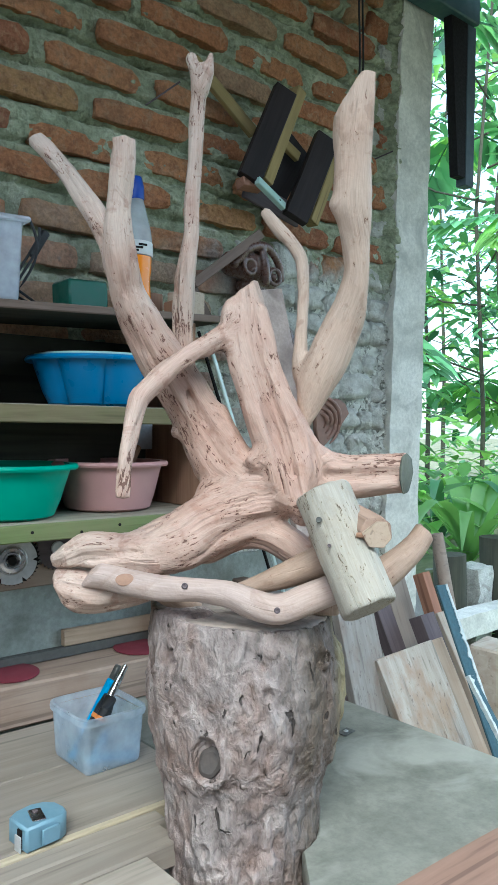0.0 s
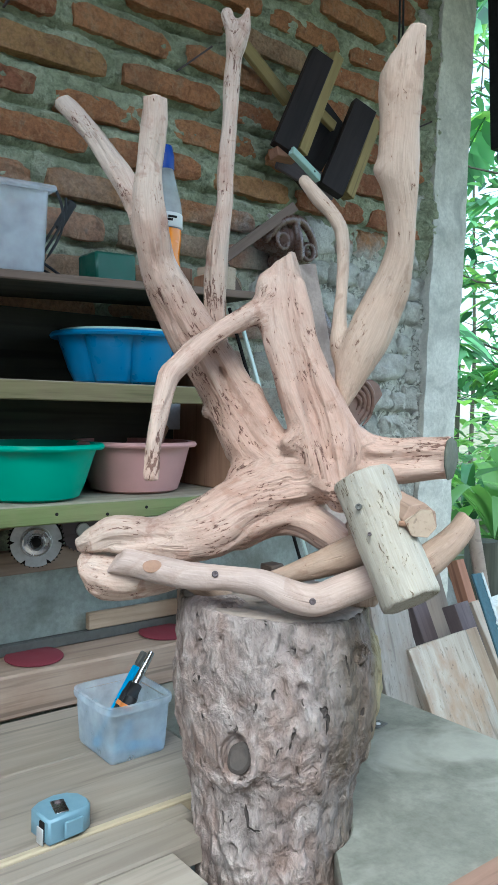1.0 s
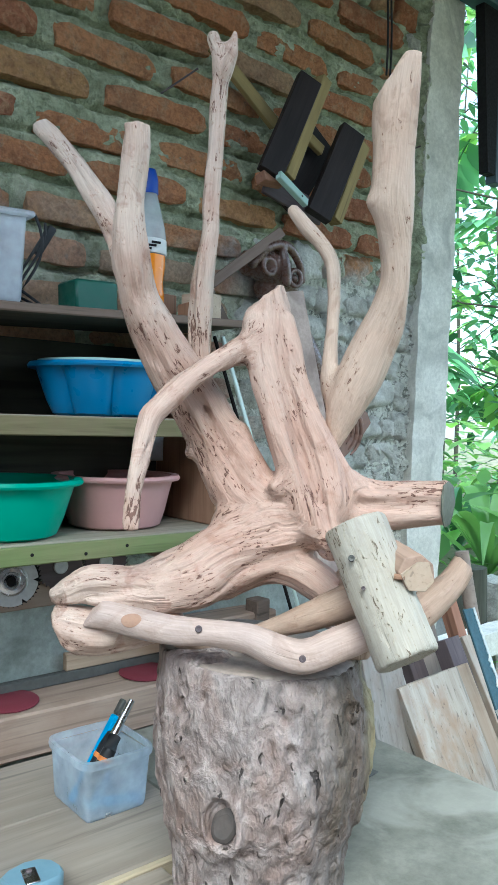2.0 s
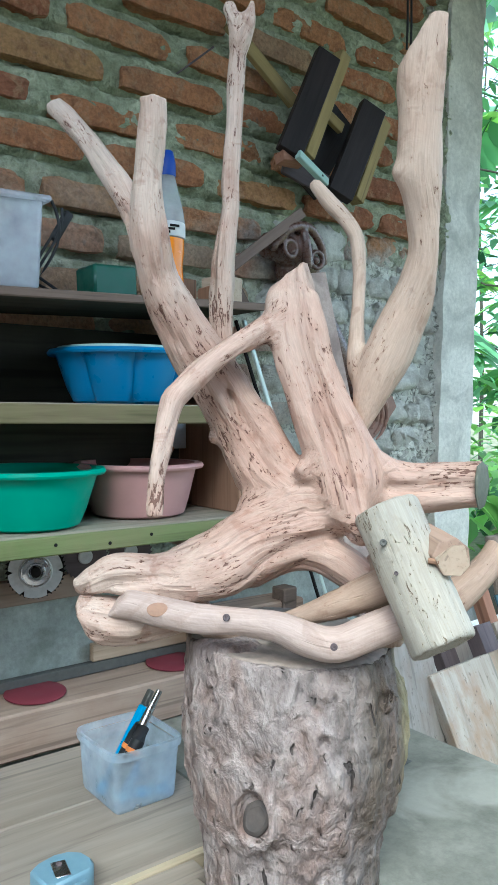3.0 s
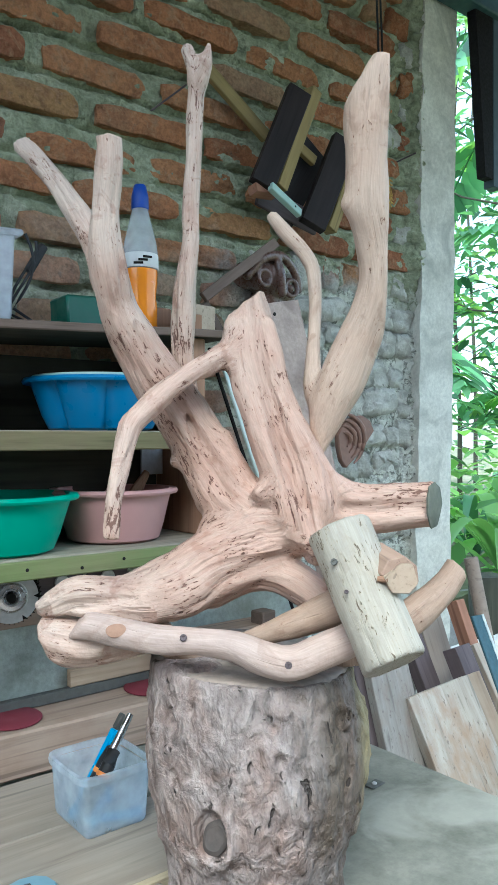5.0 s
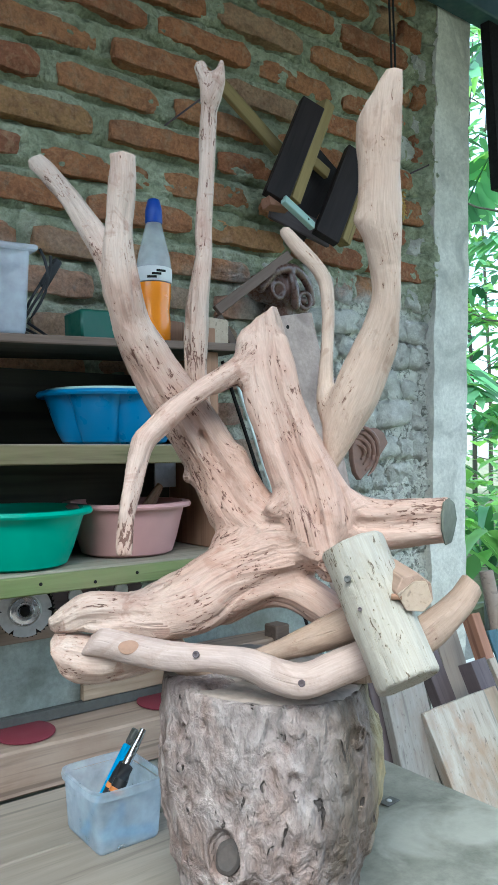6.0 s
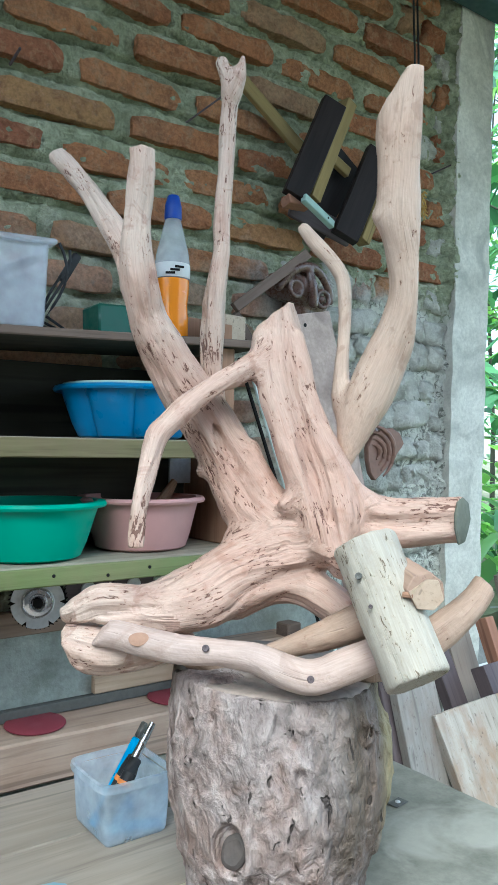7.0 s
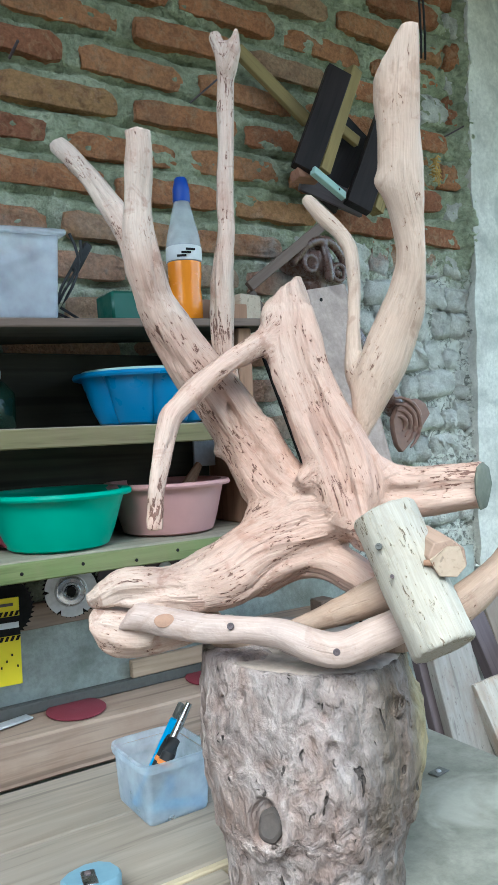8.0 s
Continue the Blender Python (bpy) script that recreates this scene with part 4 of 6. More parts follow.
tagged(part("small_green_box", shift(box(-0.04, 0.04, 1.36, 1.43, 0, 0.055, 0.004), pose(0.788, 0, on_top(0.788), 0, -SAG, 0)), DKGREEN), "small dark green plastic box on the top shelf", "box")
tagged(part("wood_block", shift(box(-0.026, 0.026, -0.03, 0.03, 0, 0.055, 0.002), pose(1.032, 1.40, on_top(1.032) + 0.001, 0, 0, 8)), CHUNK), "pale pinkish offcut block of wood on the top shelf", "wood block")
tagged(part("wood_block", shift(box(-0.018, 0.018, -0.03, 0.03, 0, 0.03, 0.002), pose(0.985, 1.36, on_top(0.985) + 0.001, 0, 0, -8)), BROWNWOOD), "small reddish offcut of wood on the top shelf", "wood block")
jar = tagged(empty("glass_jar", pose(0.545, 1.45, 1.369)), "dark green glass jar on the middle shelf", "jar")
part("glass", lathe([(0.05, 0), (0.055, 0.006), (0.055, 0.06), (0.04, 0.078), (0.03, 0.085)], 32), DARKGLASS, jar)
part("lid", lathe([(0.033, 0.0855), (0.034, 0.087), (0.034, 0.098), (0.031, 0.1)], 32), STEEL, jar, "dull steel lid")

# discs hung under the shelves
cutter = tagged(empty("cutting_disc", pose(0.690, WALL - 0.075, 1.080, 0, 0, -18)), "worn silver grinder disc with slotted rim", "grinder disc")
n = 72
ring_bm = bmesh.new()
inner = [ring_bm.verts.new((0.011 * math.cos(2 * math.pi * k / n), 0.0, 0.011 * math.sin(2 * math.pi * k / n))) for k in range(n)]
mid = [ring_bm.verts.new((0.024 * math.cos(2 * math.pi * k / n), -0.005, 0.024 * math.sin(2 * math.pi * k / n))) for k in range(n)]
low = [ring_bm.verts.new((0.028 * math.cos(2 * math.pi * k / n), 0.0, 0.028 * math.sin(2 * math.pi * k / n))) for k in range(n)]
outer = [ring_bm.verts.new(((0.037 if k % 12 == 0 else 0.046) * math.cos(2 * math.pi * k / n), 0.0, (0.037 if k % 12 == 0 else 0.046) * math.sin(2 * math.pi * k / n))) for k in range(n)]
for a, b in ((inner, mid), (mid, low), (low, outer)):
    for k in range(n):
        ring_bm.faces.new((a[k], a[(k + 1) % n], b[(k + 1) % n], b[k]))
bmesh.ops.recalc_face_normals(ring_bm, faces=ring_bm.faces[:])
bmesh.ops.solidify(ring_bm, geom=ring_bm.faces[:], thickness=0.0016)
part("plate", ring_bm, STEEL, cutter)
hub_bm = lathe([(0.0095, 0.004), (0.0125, 0.0095), (0.0150, 0.0095), (0.0165, 0.0068), (0.0225, 0.0062), (0.0250, 0.0085), (0.0270, 0.0060), (0.0275, 0.003)], 48)
part("hub", shift(hub_bm, pose(0, 0, 0, 90, 0, 0)), CHROME, cutter, "bright stepped steel hub")
part("bore", shift(lathe([(0.0085, 0.0098), (0.0085, 0.0102), (0.007, 0.0104)], 24), pose(0, 0, 0, 90, 0, 0)), BLACK, cutter, "dark bore")
back = tagged(empty("circular_saw_disc", pose(0.696, WALL - 0.062, 1.080, 0, 0, -18)), "dark toothed saw blade hanging behind the silver disc", "saw disc")


def toothed(radius, teeth, depth):
    pts = []
    for k in range(teeth):
        for f, r in ((0.0, radius - depth), (0.55, radius), (0.65, radius - depth)):
            a = 2 * math.pi * (k + f) / teeth
            pts.append((r * math.cos(a), r * math.sin(a)))
    return prism(pts, 0.002)


part("plate", toothed(0.052, 40, 0.004), BLACK, back)
for x in (0.80, 0.895):
    more = tagged(empty("circular_saw_disc", pose(x, WALL - 0.04, 1.088, 0, 0, -10)), "dark toothed saw blade hanging under the shelf", "saw disc", "blades under the shelf")
    part("plate", toothed(0.045, 30, 0.004), DARKPLANK, more)
    part("hub", shift(lathe([(0.012, 0), (0.014, 0.001), (0.012, 0.003)], 20), pose(0, -0.001, 0, 90)), STEEL, more)
blade = tagged(empty("circular_saw_disc", pose(0.575, WALL - 0.04, 1.062, 0, 0, -10)), "black circular saw blade hung behind yellow packaging", "saw disc", "blades under the shelf")
part("plate", toothed(0.058, 40, 0.005), BLACK, blade)
pack = tagged(empty("blade_package", pose(0.578, WALL - 0.062, 0.932, 0, 0, -6)), "yellow hang card with black band and stripes", "packaging")
part("card", box(-0.05, 0.022, 0, 0.0015, 0, 0.15, 0.0005), YELLOW, pack)
band = part("band", box(-0.05, 0.0222, -0.0012, -0.0002, 0.085, 0.118, 0), BLACK, pack, "black printed band")
part("print_bar", box(-0.036, 0.020, -0.002, -0.0014, 0.098, 0.108, 0), WHITE, band)
for k in range(8):
    part("stripe", shift(prism([(-0.05 + 0.009 * k, 0.119), (-0.045 + 0.009 * k, 0.119), (-0.041 + 0.009 * k, 0.127), (-0.046 + 0.009 * k, 0.127)], 0.001), Matrix.Translation((0, -0.0012, 0))), BLACK, pack)
    part("stripe", shift(prism([(-0.05 + 0.009 * k, 0.076), (-0.045 + 0.009 * k, 0.076), (-0.041 + 0.009 * k, 0.084), (-0.046 + 0.009 * k, 0.084)], 0.001), Matrix.Translation((0, -0.0012, 0))), BLACK, pack)
for k in range(7):
    part("print_dot", box(-0.040 + 0.009 * k, -0.0375 + 0.009 * k, -0.0012, -0.0002, 0.03 + 0.01 * (k % 3), 0.034 + 0.01 * (k % 3), 0), BLACK, pack)
part("slot", box(-0.02, 0.012, -0.0012, -0.0002, 0.136, 0.141, 0), DARKPLANK, pack)


def sanding_disc(m, r=0.053):
    ob = part("sanding_disc", lathe([(r - 0.001, 0), (r, 0.0008), (r, 0.0022), (r - 0.001, 0.003), (0.011, 0.003), (0.010, 0.0028)], 40, lambda a, z: 1 + 0.004 * math.sin(3 * a)), RED)
    ob.matrix_world = m
    return tagged(ob, "dark red sanding disc lying on the back timber", "sanding disc", "sanding discs")


TOP = BENCH + 0.078
sanding_disc(pose(0.692, 1.478, TOP + 0.0015, 1.2, 0.0, 0))
sanding_disc(pose(0.972, 1.474, TOP + 0.0015, 1.2, 0.0, 0))
knife = tagged(part("scraper", shift(box(-0.04, 0.04, -0.012, 0.012, 0, 0.004, 0.0015), pose(0.575, 1.485, TOP + 0.002, 0, 0, 15)), STEEL), "small steel scraper lying on the back timber", "scraper")

# ---------------------------------------------------------------- bench top: box of tools and tape measure
crate = tagged(empty("plastic_box", pose(0.726, 1.211, BENCH)), "milky blue plastic box holding pens and cutters", "plastic box")


def open_box(wx, wy, h, flare, wall, corner):
    b = box(-wx, wx, -wy, wy, 0, h, corner, seg=3)
    bmesh.ops.delete(b, geom=[f for f in b.faces if f.calc_center_median().z > h - corner * 0.9], context="FACES")
    for v in b.verts:
        k = 1 + flare * v.co.z / h
        v.co.x, v.co.y = v.co.x * k, v.co.y * k
    bmesh.ops.solidify(b, geom=b.faces[:], thickness=wall)
    return b


part("body", open_box(0.050, 0.055, 0.094, 0.10, 0.002, 0.010), CLEAR_BOX, crate)
lip_bm = bmesh.new()
lip_out = [(0.0600 * math.copysign(abs(math.cos(a)) ** 0.35, math.cos(a)), 0.0650 * math.copysign(abs(math.sin(a)) ** 0.35, math.sin(a))) for a in [2 * math.pi * k / 48 for k in range(48)]]
levels = [[lip_bm.verts.new((x * s, y * s, z)) for x, y in lip_out] for s, z in ((0.94, 0.084), (1.02, 0.082), (1.035, 0.087), (1.02, 0.093), (0.95, 0.094))]
for a, b in zip(levels, levels[1:] + levels[:1]):
    for k in range(48):
        lip_bm.faces.new((a[k], a[(k + 1) % 48], b[(k + 1) % 48], b[k]))
bmesh.ops.recalc_face_normals(lip_bm, faces=lip_bm.faces[:])
part("lip", lip_bm, CLEAR_BOX, crate)

cutter2 = tagged(empty("utility_knife", Matrix.Translation((0.681, 1.214, BENCH + 0.012)) @ look((0, 0, 0), (0.082, -0.002, 0.131)) @ pose(0, 0, 0, 0, 180, 0)), "bright blue utility knife leaning in the box", "utility knife")
part("handle", box(-0.0068, 0.0068, -0.005, 0.005, 0.0, 0.135, 0.003, seg=2), CYAN, cutter2)
part("tip", box(-0.006, 0.006, -0.004, 0.004, 0.1355, 0.160, 0.002), DARKSTEEL, cutter2, "dark steel tip")
pliers = tagged(empty("pliers", Matrix.Translation((0.690, 1.192, BENCH + 0.030)) @ look((0, 0, 0), (0.082, 0.000, 0.128)) @ pose(0, 0, 0, 0, 180, 20)), "small pliers with black and orange grips in the box", "pliers")
part("jaw", tube([(0, 0, 0.085), (0.001, 0, 0.115), (0, 0, 0.145)], 0.0065, 10, lambda t: 1.15 - 0.45 * t), CHROME, pliers, "bright steel jaws")
for sgn in (-1, 1):
    part("grip", tube([(sgn * 0.004, 0, 0.088), (sgn * 0.013, 0, 0.07), (sgn * 0.014, 0, 0.03), (sgn * 0.008, 0, 0.0)], 0.0105, 10), RUBBER, pliers, "black rubber grip")
    part("band", tube([(sgn * 0.0138, 0, 0.058), (sgn * 0.0141, 0, 0.051)], 0.0110, 10), ORANGEP, pliers, "orange band round the grip")
for k, (x, y, a, wide, tall, mat, txt) in enumerate(((0.703, 1.194, 78, 0.020, 0.034, CYAN, "blue plastic piece lying in the box"), (0.740, 1.182, -12, 0.034, 0.012, CYAN, "blue plastic strip lying in the box"), (0.732, 1.224, 35, 0.030, 0.024, CYAN, "blue plastic piece lying in the box"), (0.750, 1.236, 65, 0.030, 0.006, STEEL, "steel blade lying in the box"))):
    tagged(part("plastic_strip", shift(box(-wide, wide, -0.006, 0.006, 0, tall, 0.002), pose(x, y, BENCH + 0.005, 4, 10 - 6 * k, a)), mat), txt, "strip")

tape = tagged(empty("tape_measure", pose(0.547, 1.047, BENCH, 0, 0, 186)), "pale blue tape measure with steel belt clip", "tape measure")
case_bm = prism([(0.034, -0.026), (-0.020, -0.026), (-0.030, -0.020), (-0.035, -0.006), (-0.033, 0.012), (-0.022, 0.025), (-0.004, 0.031), (0.020, 0.028), (0.034, 0.020)], 0.033, 0.003)
shift(case_bm, pose(0, 0, 0.0, 90, 0, 0))
shift(case_bm, Matrix.Translation((0, 0, 0.0)) @ Matrix.Diagonal((1, -1, 1, 1)))
bmesh.ops.recalc_face_normals(case_bm, faces=case_bm.faces[:])
low = min(v.co.z for v in case_bm.verts)
shift(case_bm, Matrix.Translation((0, 0, -low)) @ Matrix.Diagonal((1, -1, 1, 1)))
bmesh.ops.recalc_face_normals(case_bm, faces=case_bm.faces[:])
part("case", case_bm, TAPEBLUE, tape)
clip = part("belt_clip", shift(box(-0.016, 0.016, -0.009, 0.009, 0.0335, 0.0355, 0.001), pose(0.006, 0.004, 0, 0, 0, 72)), CHROME, tape, "bright steel belt clip")
part("clip_screw", shift(lathe([(0.004, 0.0356), (0.004, 0.0366), (0.003, 0.037)], 12), pose(0.004, -0.004, 0)), DARKPLANK, clip)
part("mouth", box(0.0335, 0.0362, 0.006, 0.016, 0.004, 0.028, 0.0005), BLACK, tape, "dark tape slot")
part("hook", box(0.0365, 0.0385, 0.004, 0.018, 0.000, 0.021, 0.0005), STEEL, tape, "steel end hook")
part("bumper", box(-0.012, 0.014, 0.0285, 0.0325, 0.006, 0.027, 0.001), TAPEBLUE, tape)

# ---------------------------------------------------------------- stump
S = pose(0.792, 0.908, 1.09, 0, 0, -36)
stump = tagged(empty("tree_stump", S), "knotty weathered grey-brown stump standing between bench and table", "tree stump")
BASE = 0.66 - 1.09


def knots(field, lo, h):
    """Raised and sunken knots on the stump's skin."""
    n = field.shape
    grid = lo + h * np.stack(np.meshgrid(*[np.arange(k) for k in n], indexing="ij"), -1)
    # folds and lumps of the old wood, longer than wide
    flat = grid.reshape(-1, 3)
    bent = flat + 0.012 * np.stack([lattice(flat * 20 + k * 7.7, 60 + k) for k in range(3)], 1)
    wave = 0.0042 * lattice(bent * (28, 28, 13), 41) + 0.0042 * lattice(bent * (64, 64, 32), 42) + 0.0022 * lattice(bent * (130, 130, 60), 44) - 0.0026 * np.clip(np.abs(lattice(bent * (44, 44, 16), 43)) * -4 + 1, 0, 1)
    field = field - (wave * np.clip((-0.002 - flat[:, 2]) / 0.035, 0.1, 1)).reshape(n)
    for (x, y, z), major, minor, sink in (((-0.0585, -0.1195, -0.172), 0.0205, 0.0040, 0.012), ((-0.080, -0.101, -0.035), 0.007, 0.004, 0.004), ((-0.061, -0.098, -0.298), 0.0095, 0.0030, 0.004), ((0.117, -0.03, -0.11), 0.006, 0.011, 0.0), ((-0.100, -0.083, -0.055), 0.011, 0.0035, 0.006), ((-0.098, -0.085, -0.118), 0.009, 0.004, 0.006), ((0.015, -0.128, -0.085), 0.0075, 0.003, 0.008), ((0.096, -0.088, -0.052), 0.006, 0.002, 0.008)):
        p = grid - np.array((x, y, z))
        out = np.array((x, y, 0)) / math.hypot(x, y)
        depth = p @ out
        flat = p - depth[..., None] * out
        away = np.sqrt((flat * (1, 1, 0.68) * flat * (1, 1, 0.68)).sum(-1))
        ring = np.sqrt((away - major) ** 2 + depth ** 2) - minor
        mixed = np.clip(0.5 + 0.5 * (field - ring) / 0.008, 0, 1)
        field = field * (1 - mixed) + ring * mixed - 0.008 * mixed * (1 - mixed)
        if sink:
            shove = flat - np.array((-0.18 * major, 0, 0.22 * major))
            hole = np.sqrt((shove * (1, 1, 0.68) * shove * (1, 1, 0.68)).sum(-1) + (depth - 0.004) ** 2) - (major - 0.4 * minor)
            field = np.maximum(field, -np.where(depth > -sink, hole, 1.0))
    return field


STEM = [(-0.014, 0.0, 0.04, 0.121), (-0.015, 0, 0.0, 0.121), (-0.011, 0, -0.045, 0.127), (-0.006, 0, -0.09, 0.134), (-0.004, 0, -0.125, 0.135), (-0.006, 0, -0.166, 0.129), (-0.006, 0, -0.20, 0.119), (-0.007, -0.004, -0.25, 0.109), (-0.006, -0.006, -0.30, 0.105), (-0.004, -0.006, -0.38, 0.104), (-0.003, -0.006, -0.46, 0.106)]
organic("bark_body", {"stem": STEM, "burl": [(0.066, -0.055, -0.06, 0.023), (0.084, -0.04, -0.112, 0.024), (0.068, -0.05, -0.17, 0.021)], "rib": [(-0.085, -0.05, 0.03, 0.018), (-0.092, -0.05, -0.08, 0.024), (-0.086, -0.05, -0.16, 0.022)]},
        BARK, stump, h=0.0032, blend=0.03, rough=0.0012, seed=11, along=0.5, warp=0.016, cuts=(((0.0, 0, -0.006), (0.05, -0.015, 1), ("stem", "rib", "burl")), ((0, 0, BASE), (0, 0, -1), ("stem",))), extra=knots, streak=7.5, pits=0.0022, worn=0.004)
organic("cut_top", {"stem": [(x, y, z, 0.965 * r) for x, y, z, r in STEM[:4]]}, STUMP_TOP, stump, "sawn weathered top face", h=0.004, rough=0.0008, seed=16, cuts=(((0.0, 0, -0.0035), (0.05, -0.015, 1), ("stem",)), ((0, 0, -0.045), (0, 0, -1), ("stem",))), worn=0.002)
out = Vector((-0.0585, -0.1195, 0.03)).normalized()
plug_bm = lathe([(0.0134, -0.012), (0.0138, -0.001), (0.0128, 0.001), (0.0095, 0.0028), (0.0085, 0.0022), (0.004, 0.003), (0.0006, 0.0026)], 36, lambda a, z: 1 + 0.05 * math.sin(2 * a + 0.6) + 0.03 * math.sin(5 * a))
part("knot", shift(plug_bm, Matrix.Translation((-0.0562, -0.1130, -0.173)) @ out.to_track_quat("Z", "Y").to_matrix().to_4x4() @ Matrix.Rotation(radians(-14), 4, 'Z') @ Matrix.Diagonal((1.10, 1.5, 1, 1))), KNOT, stump, "grey-brown oval knot sunk in the bark")
stool = tagged(empty("stump_stool"), "plain low wooden stool under the stump", "stool")
part("seat", box(0.66, 0.925, 0.78, 1.03, 0.62, 0.66, 0.004), BEAM, stool)
for x in (0.70, 0.885):
    for y in (0.82, 0.99):
        part("leg", box(x - 0.02, x + 0.02, y - 0.02, y + 0.02, 0.0, 0.618, 0.003), BEAM, stool)

# ---------------------------------------------------------------- driftwood sculpture
art = tagged(empty("driftwood_sculpture", S), "branching driftwood sculpture screwed together from stripped limbs", "sculpture")
BODY = {
    "left_limb": [(-0.172, -0.094, 0.620, 0.0152), (-0.172, -0.086, 0.575, 0.0154), (-0.177, -0.076, 0.534, 0.0168), (-0.179, -0.070, 0.490, 0.0194), (-0.175, -0.060, 0.450, 0.0210), (-0.167, -0.040, 0.414, 0.0235), (-0.144, -0.022, 0.366, 0.0287), (-0.116, -0.005, 0.322, 0.0320), (-0.087, 0.006, 0.277, 0.0331), (-0.060, 0.011, 0.231, 0.0368), (-0.034, 0.001, 0.189, 0.0406), (-0.001, -0.014, 0.159, 0.0400)],
    "left_tip": [(-0.320, 0.101, 0.669, 0.0114), (-0.279, 0.069, 0.623, 0.0128), (-0.240, 0.039, 0.569, 0.0146), (-0.202, -0.011, 0.505, 0.0152), (-0.181, -0.055, 0.454, 0.0158)],
    "centre_limb": [(-0.073, 0.044, 0.744, 0.0110), (-0.078, 0.050, 0.707, 0.0103), (-0.081, 0.051, 0.647, 0.0107), (-0.085, 0.054, 0.574, 0.0111), (-0.086, 0.055, 0.523, 0.0119), (-0.093, 0.052, 0.477, 0.0140), (-0.096, 0.053, 0.433, 0.0155), (-0.097, 0.050, 0.388, 0.0147), (-0.091, 0.040, 0.336, 0.0131), (-0.078, 0.026, 0.284, 0.0108)],
    "prong_l": [(-0.089, 0.044, 0.765, 0.0074), (-0.085, 0.044, 0.754, 0.0080), (-0.077, 0.044, 0.732, 0.0088)],
    "prong_r": [(-0.061, 0.039, 0.772, 0.0033), (-0.065, 0.039, 0.749, 0.0080), (-0.075, 0.044, 0.726, 0.0088)],
    "arm": [(-0.028, -0.016, 0.376, 0.0185), (-0.059, -0.035, 0.356, 0.0140), (-0.091, -0.055, 0.336, 0.0115), (-0.117, -0.070, 0.314, 0.0112), (-0.137, -0.082, 0.294, 0.0116), (-0.1475, -0.090, 0.281, 0.0124), (-0.1515, -0.096, 0.268, 0.0118), (-0.158, -0.109, 0.238, 0.0106), (-0.163, -0.124, 0.202, 0.0094), (-0.165, -0.140, 0.150, 0.0084)],
    "trunk": [(-0.018, 0.012, 0.495, 0.0180), (-0.014, 0.010, 0.452, 0.0205), (-0.011, 0.005, 0.411, 0.0268), (-0.007, -0.005, 0.367, 0.0315), (0.003, -0.009, 0.325, 0.0318), (0.020, -0.014, 0.276, 0.0350), (0.040, -0.019, 0.228, 0.0400), (0.052, -0.029, 0.187, 0.0420)],
    "trunk_ridge": [(-0.028, -0.010, 0.401, 0.0166), (-0.027, -0.025, 0.358, 0.0140), (-0.013, -0.034, 0.310, 0.0165), (0.003, -0.039, 0.262, 0.0191), (0.023, -0.044, 0.215, 0.0217), (0.040, -0.054, 0.170, 0.0224), (0.062, -0.064, 0.135, 0.0196)],
    "core": [(-0.043, -0.019, 0.146, 0.0343), (-0.001, -0.014, 0.155, 0.0441), (0.040, -0.019, 0.163, 0.0425), (0.082, -0.014, 0.183, 0.0317)],
    "stub_hi": [(0.071, -0.014, 0.196, 0.0248), (0.119, -0.036, 0.189, 0.0201), (0.162, -0.052, 0.195, 0.0171), (0.210, -0.068, 0.197, 0.0175)],
    "stub_lo": [(0.071, -0.019, 0.166, 0.0247), (0.124, -0.041, 0.166, 0.0161), (0.168, -0.056, 0.172, 0.0158), (0.208, -0.073, 0.177, 0.0155)],
    "head": [(-0.002, -0.024, 0.129, 0.0395), (-0.056, -0.034, 0.117, 0.0378), (-0.097, -0.044, 0.095, 0.0387), (-0.136, -0.054, 0.085, 0.0310), (-0.174, -0.064, 0.085, 0.0209), (-0.211, -0.074, 0.089, 0.0200), (-0.230, -0.072, 0.081, 0.0185), (-0.250, -0.066, 0.072, 0.0120)],
    "under": [(-0.057, -0.034, 0.090, 0.0283), (-0.016, -0.029, 0.105, 0.0258), (0.021, -0.034, 0.101, 0.0243), (0.056, -0.040, 0.082, 0.0235), (0.090, -0.052, 0.058, 0.0190)],
    "snout_low": [(-0.141, -0.064, 0.070, 0.0235), (-0.179, -0.074, 0.072, 0.0168), (-0.204, -0.077, 0.073, 0.0116)],
    "flute_a": [(0.012, -0.012, 0.400, 0.0090), (0.018, -0.024, 0.355, 0.0110), (0.030, -0.033, 0.305, 0.0125), (0.050, -0.040, 0.245, 0.0150), (0.085, -0.036, 0.205, 0.0160)],
    "flute_b": [(-0.045, -0.004, 0.262, 0.0120), (-0.020, -0.024, 0.205, 0.0150), (-0.012, -0.036, 0.165, 0.0150), (-0.045, -0.050, 0.128, 0.0130), (-0.095, -0.060, 0.108, 0.0120)],
    "flute_c": [(0.045, -0.054, 0.150, 0.0120), (0.005, -0.050, 0.128, 0.0130), (-0.040, -0.050, 0.100, 0.0140), (-0.085, -0.060, 0.078, 0.0150), (-0.130, -0.068, 0.068, 0.0130)],
    "knob": [(-0.002, -0.054, 0.199, 0.0086), (0.014, -0.044, 0.209, 0.0133)],
    "bud": [(-0.104, 0.006, 0.236, 0.0063), (-0.089, 0.011, 0.240, 0.0127)],
}


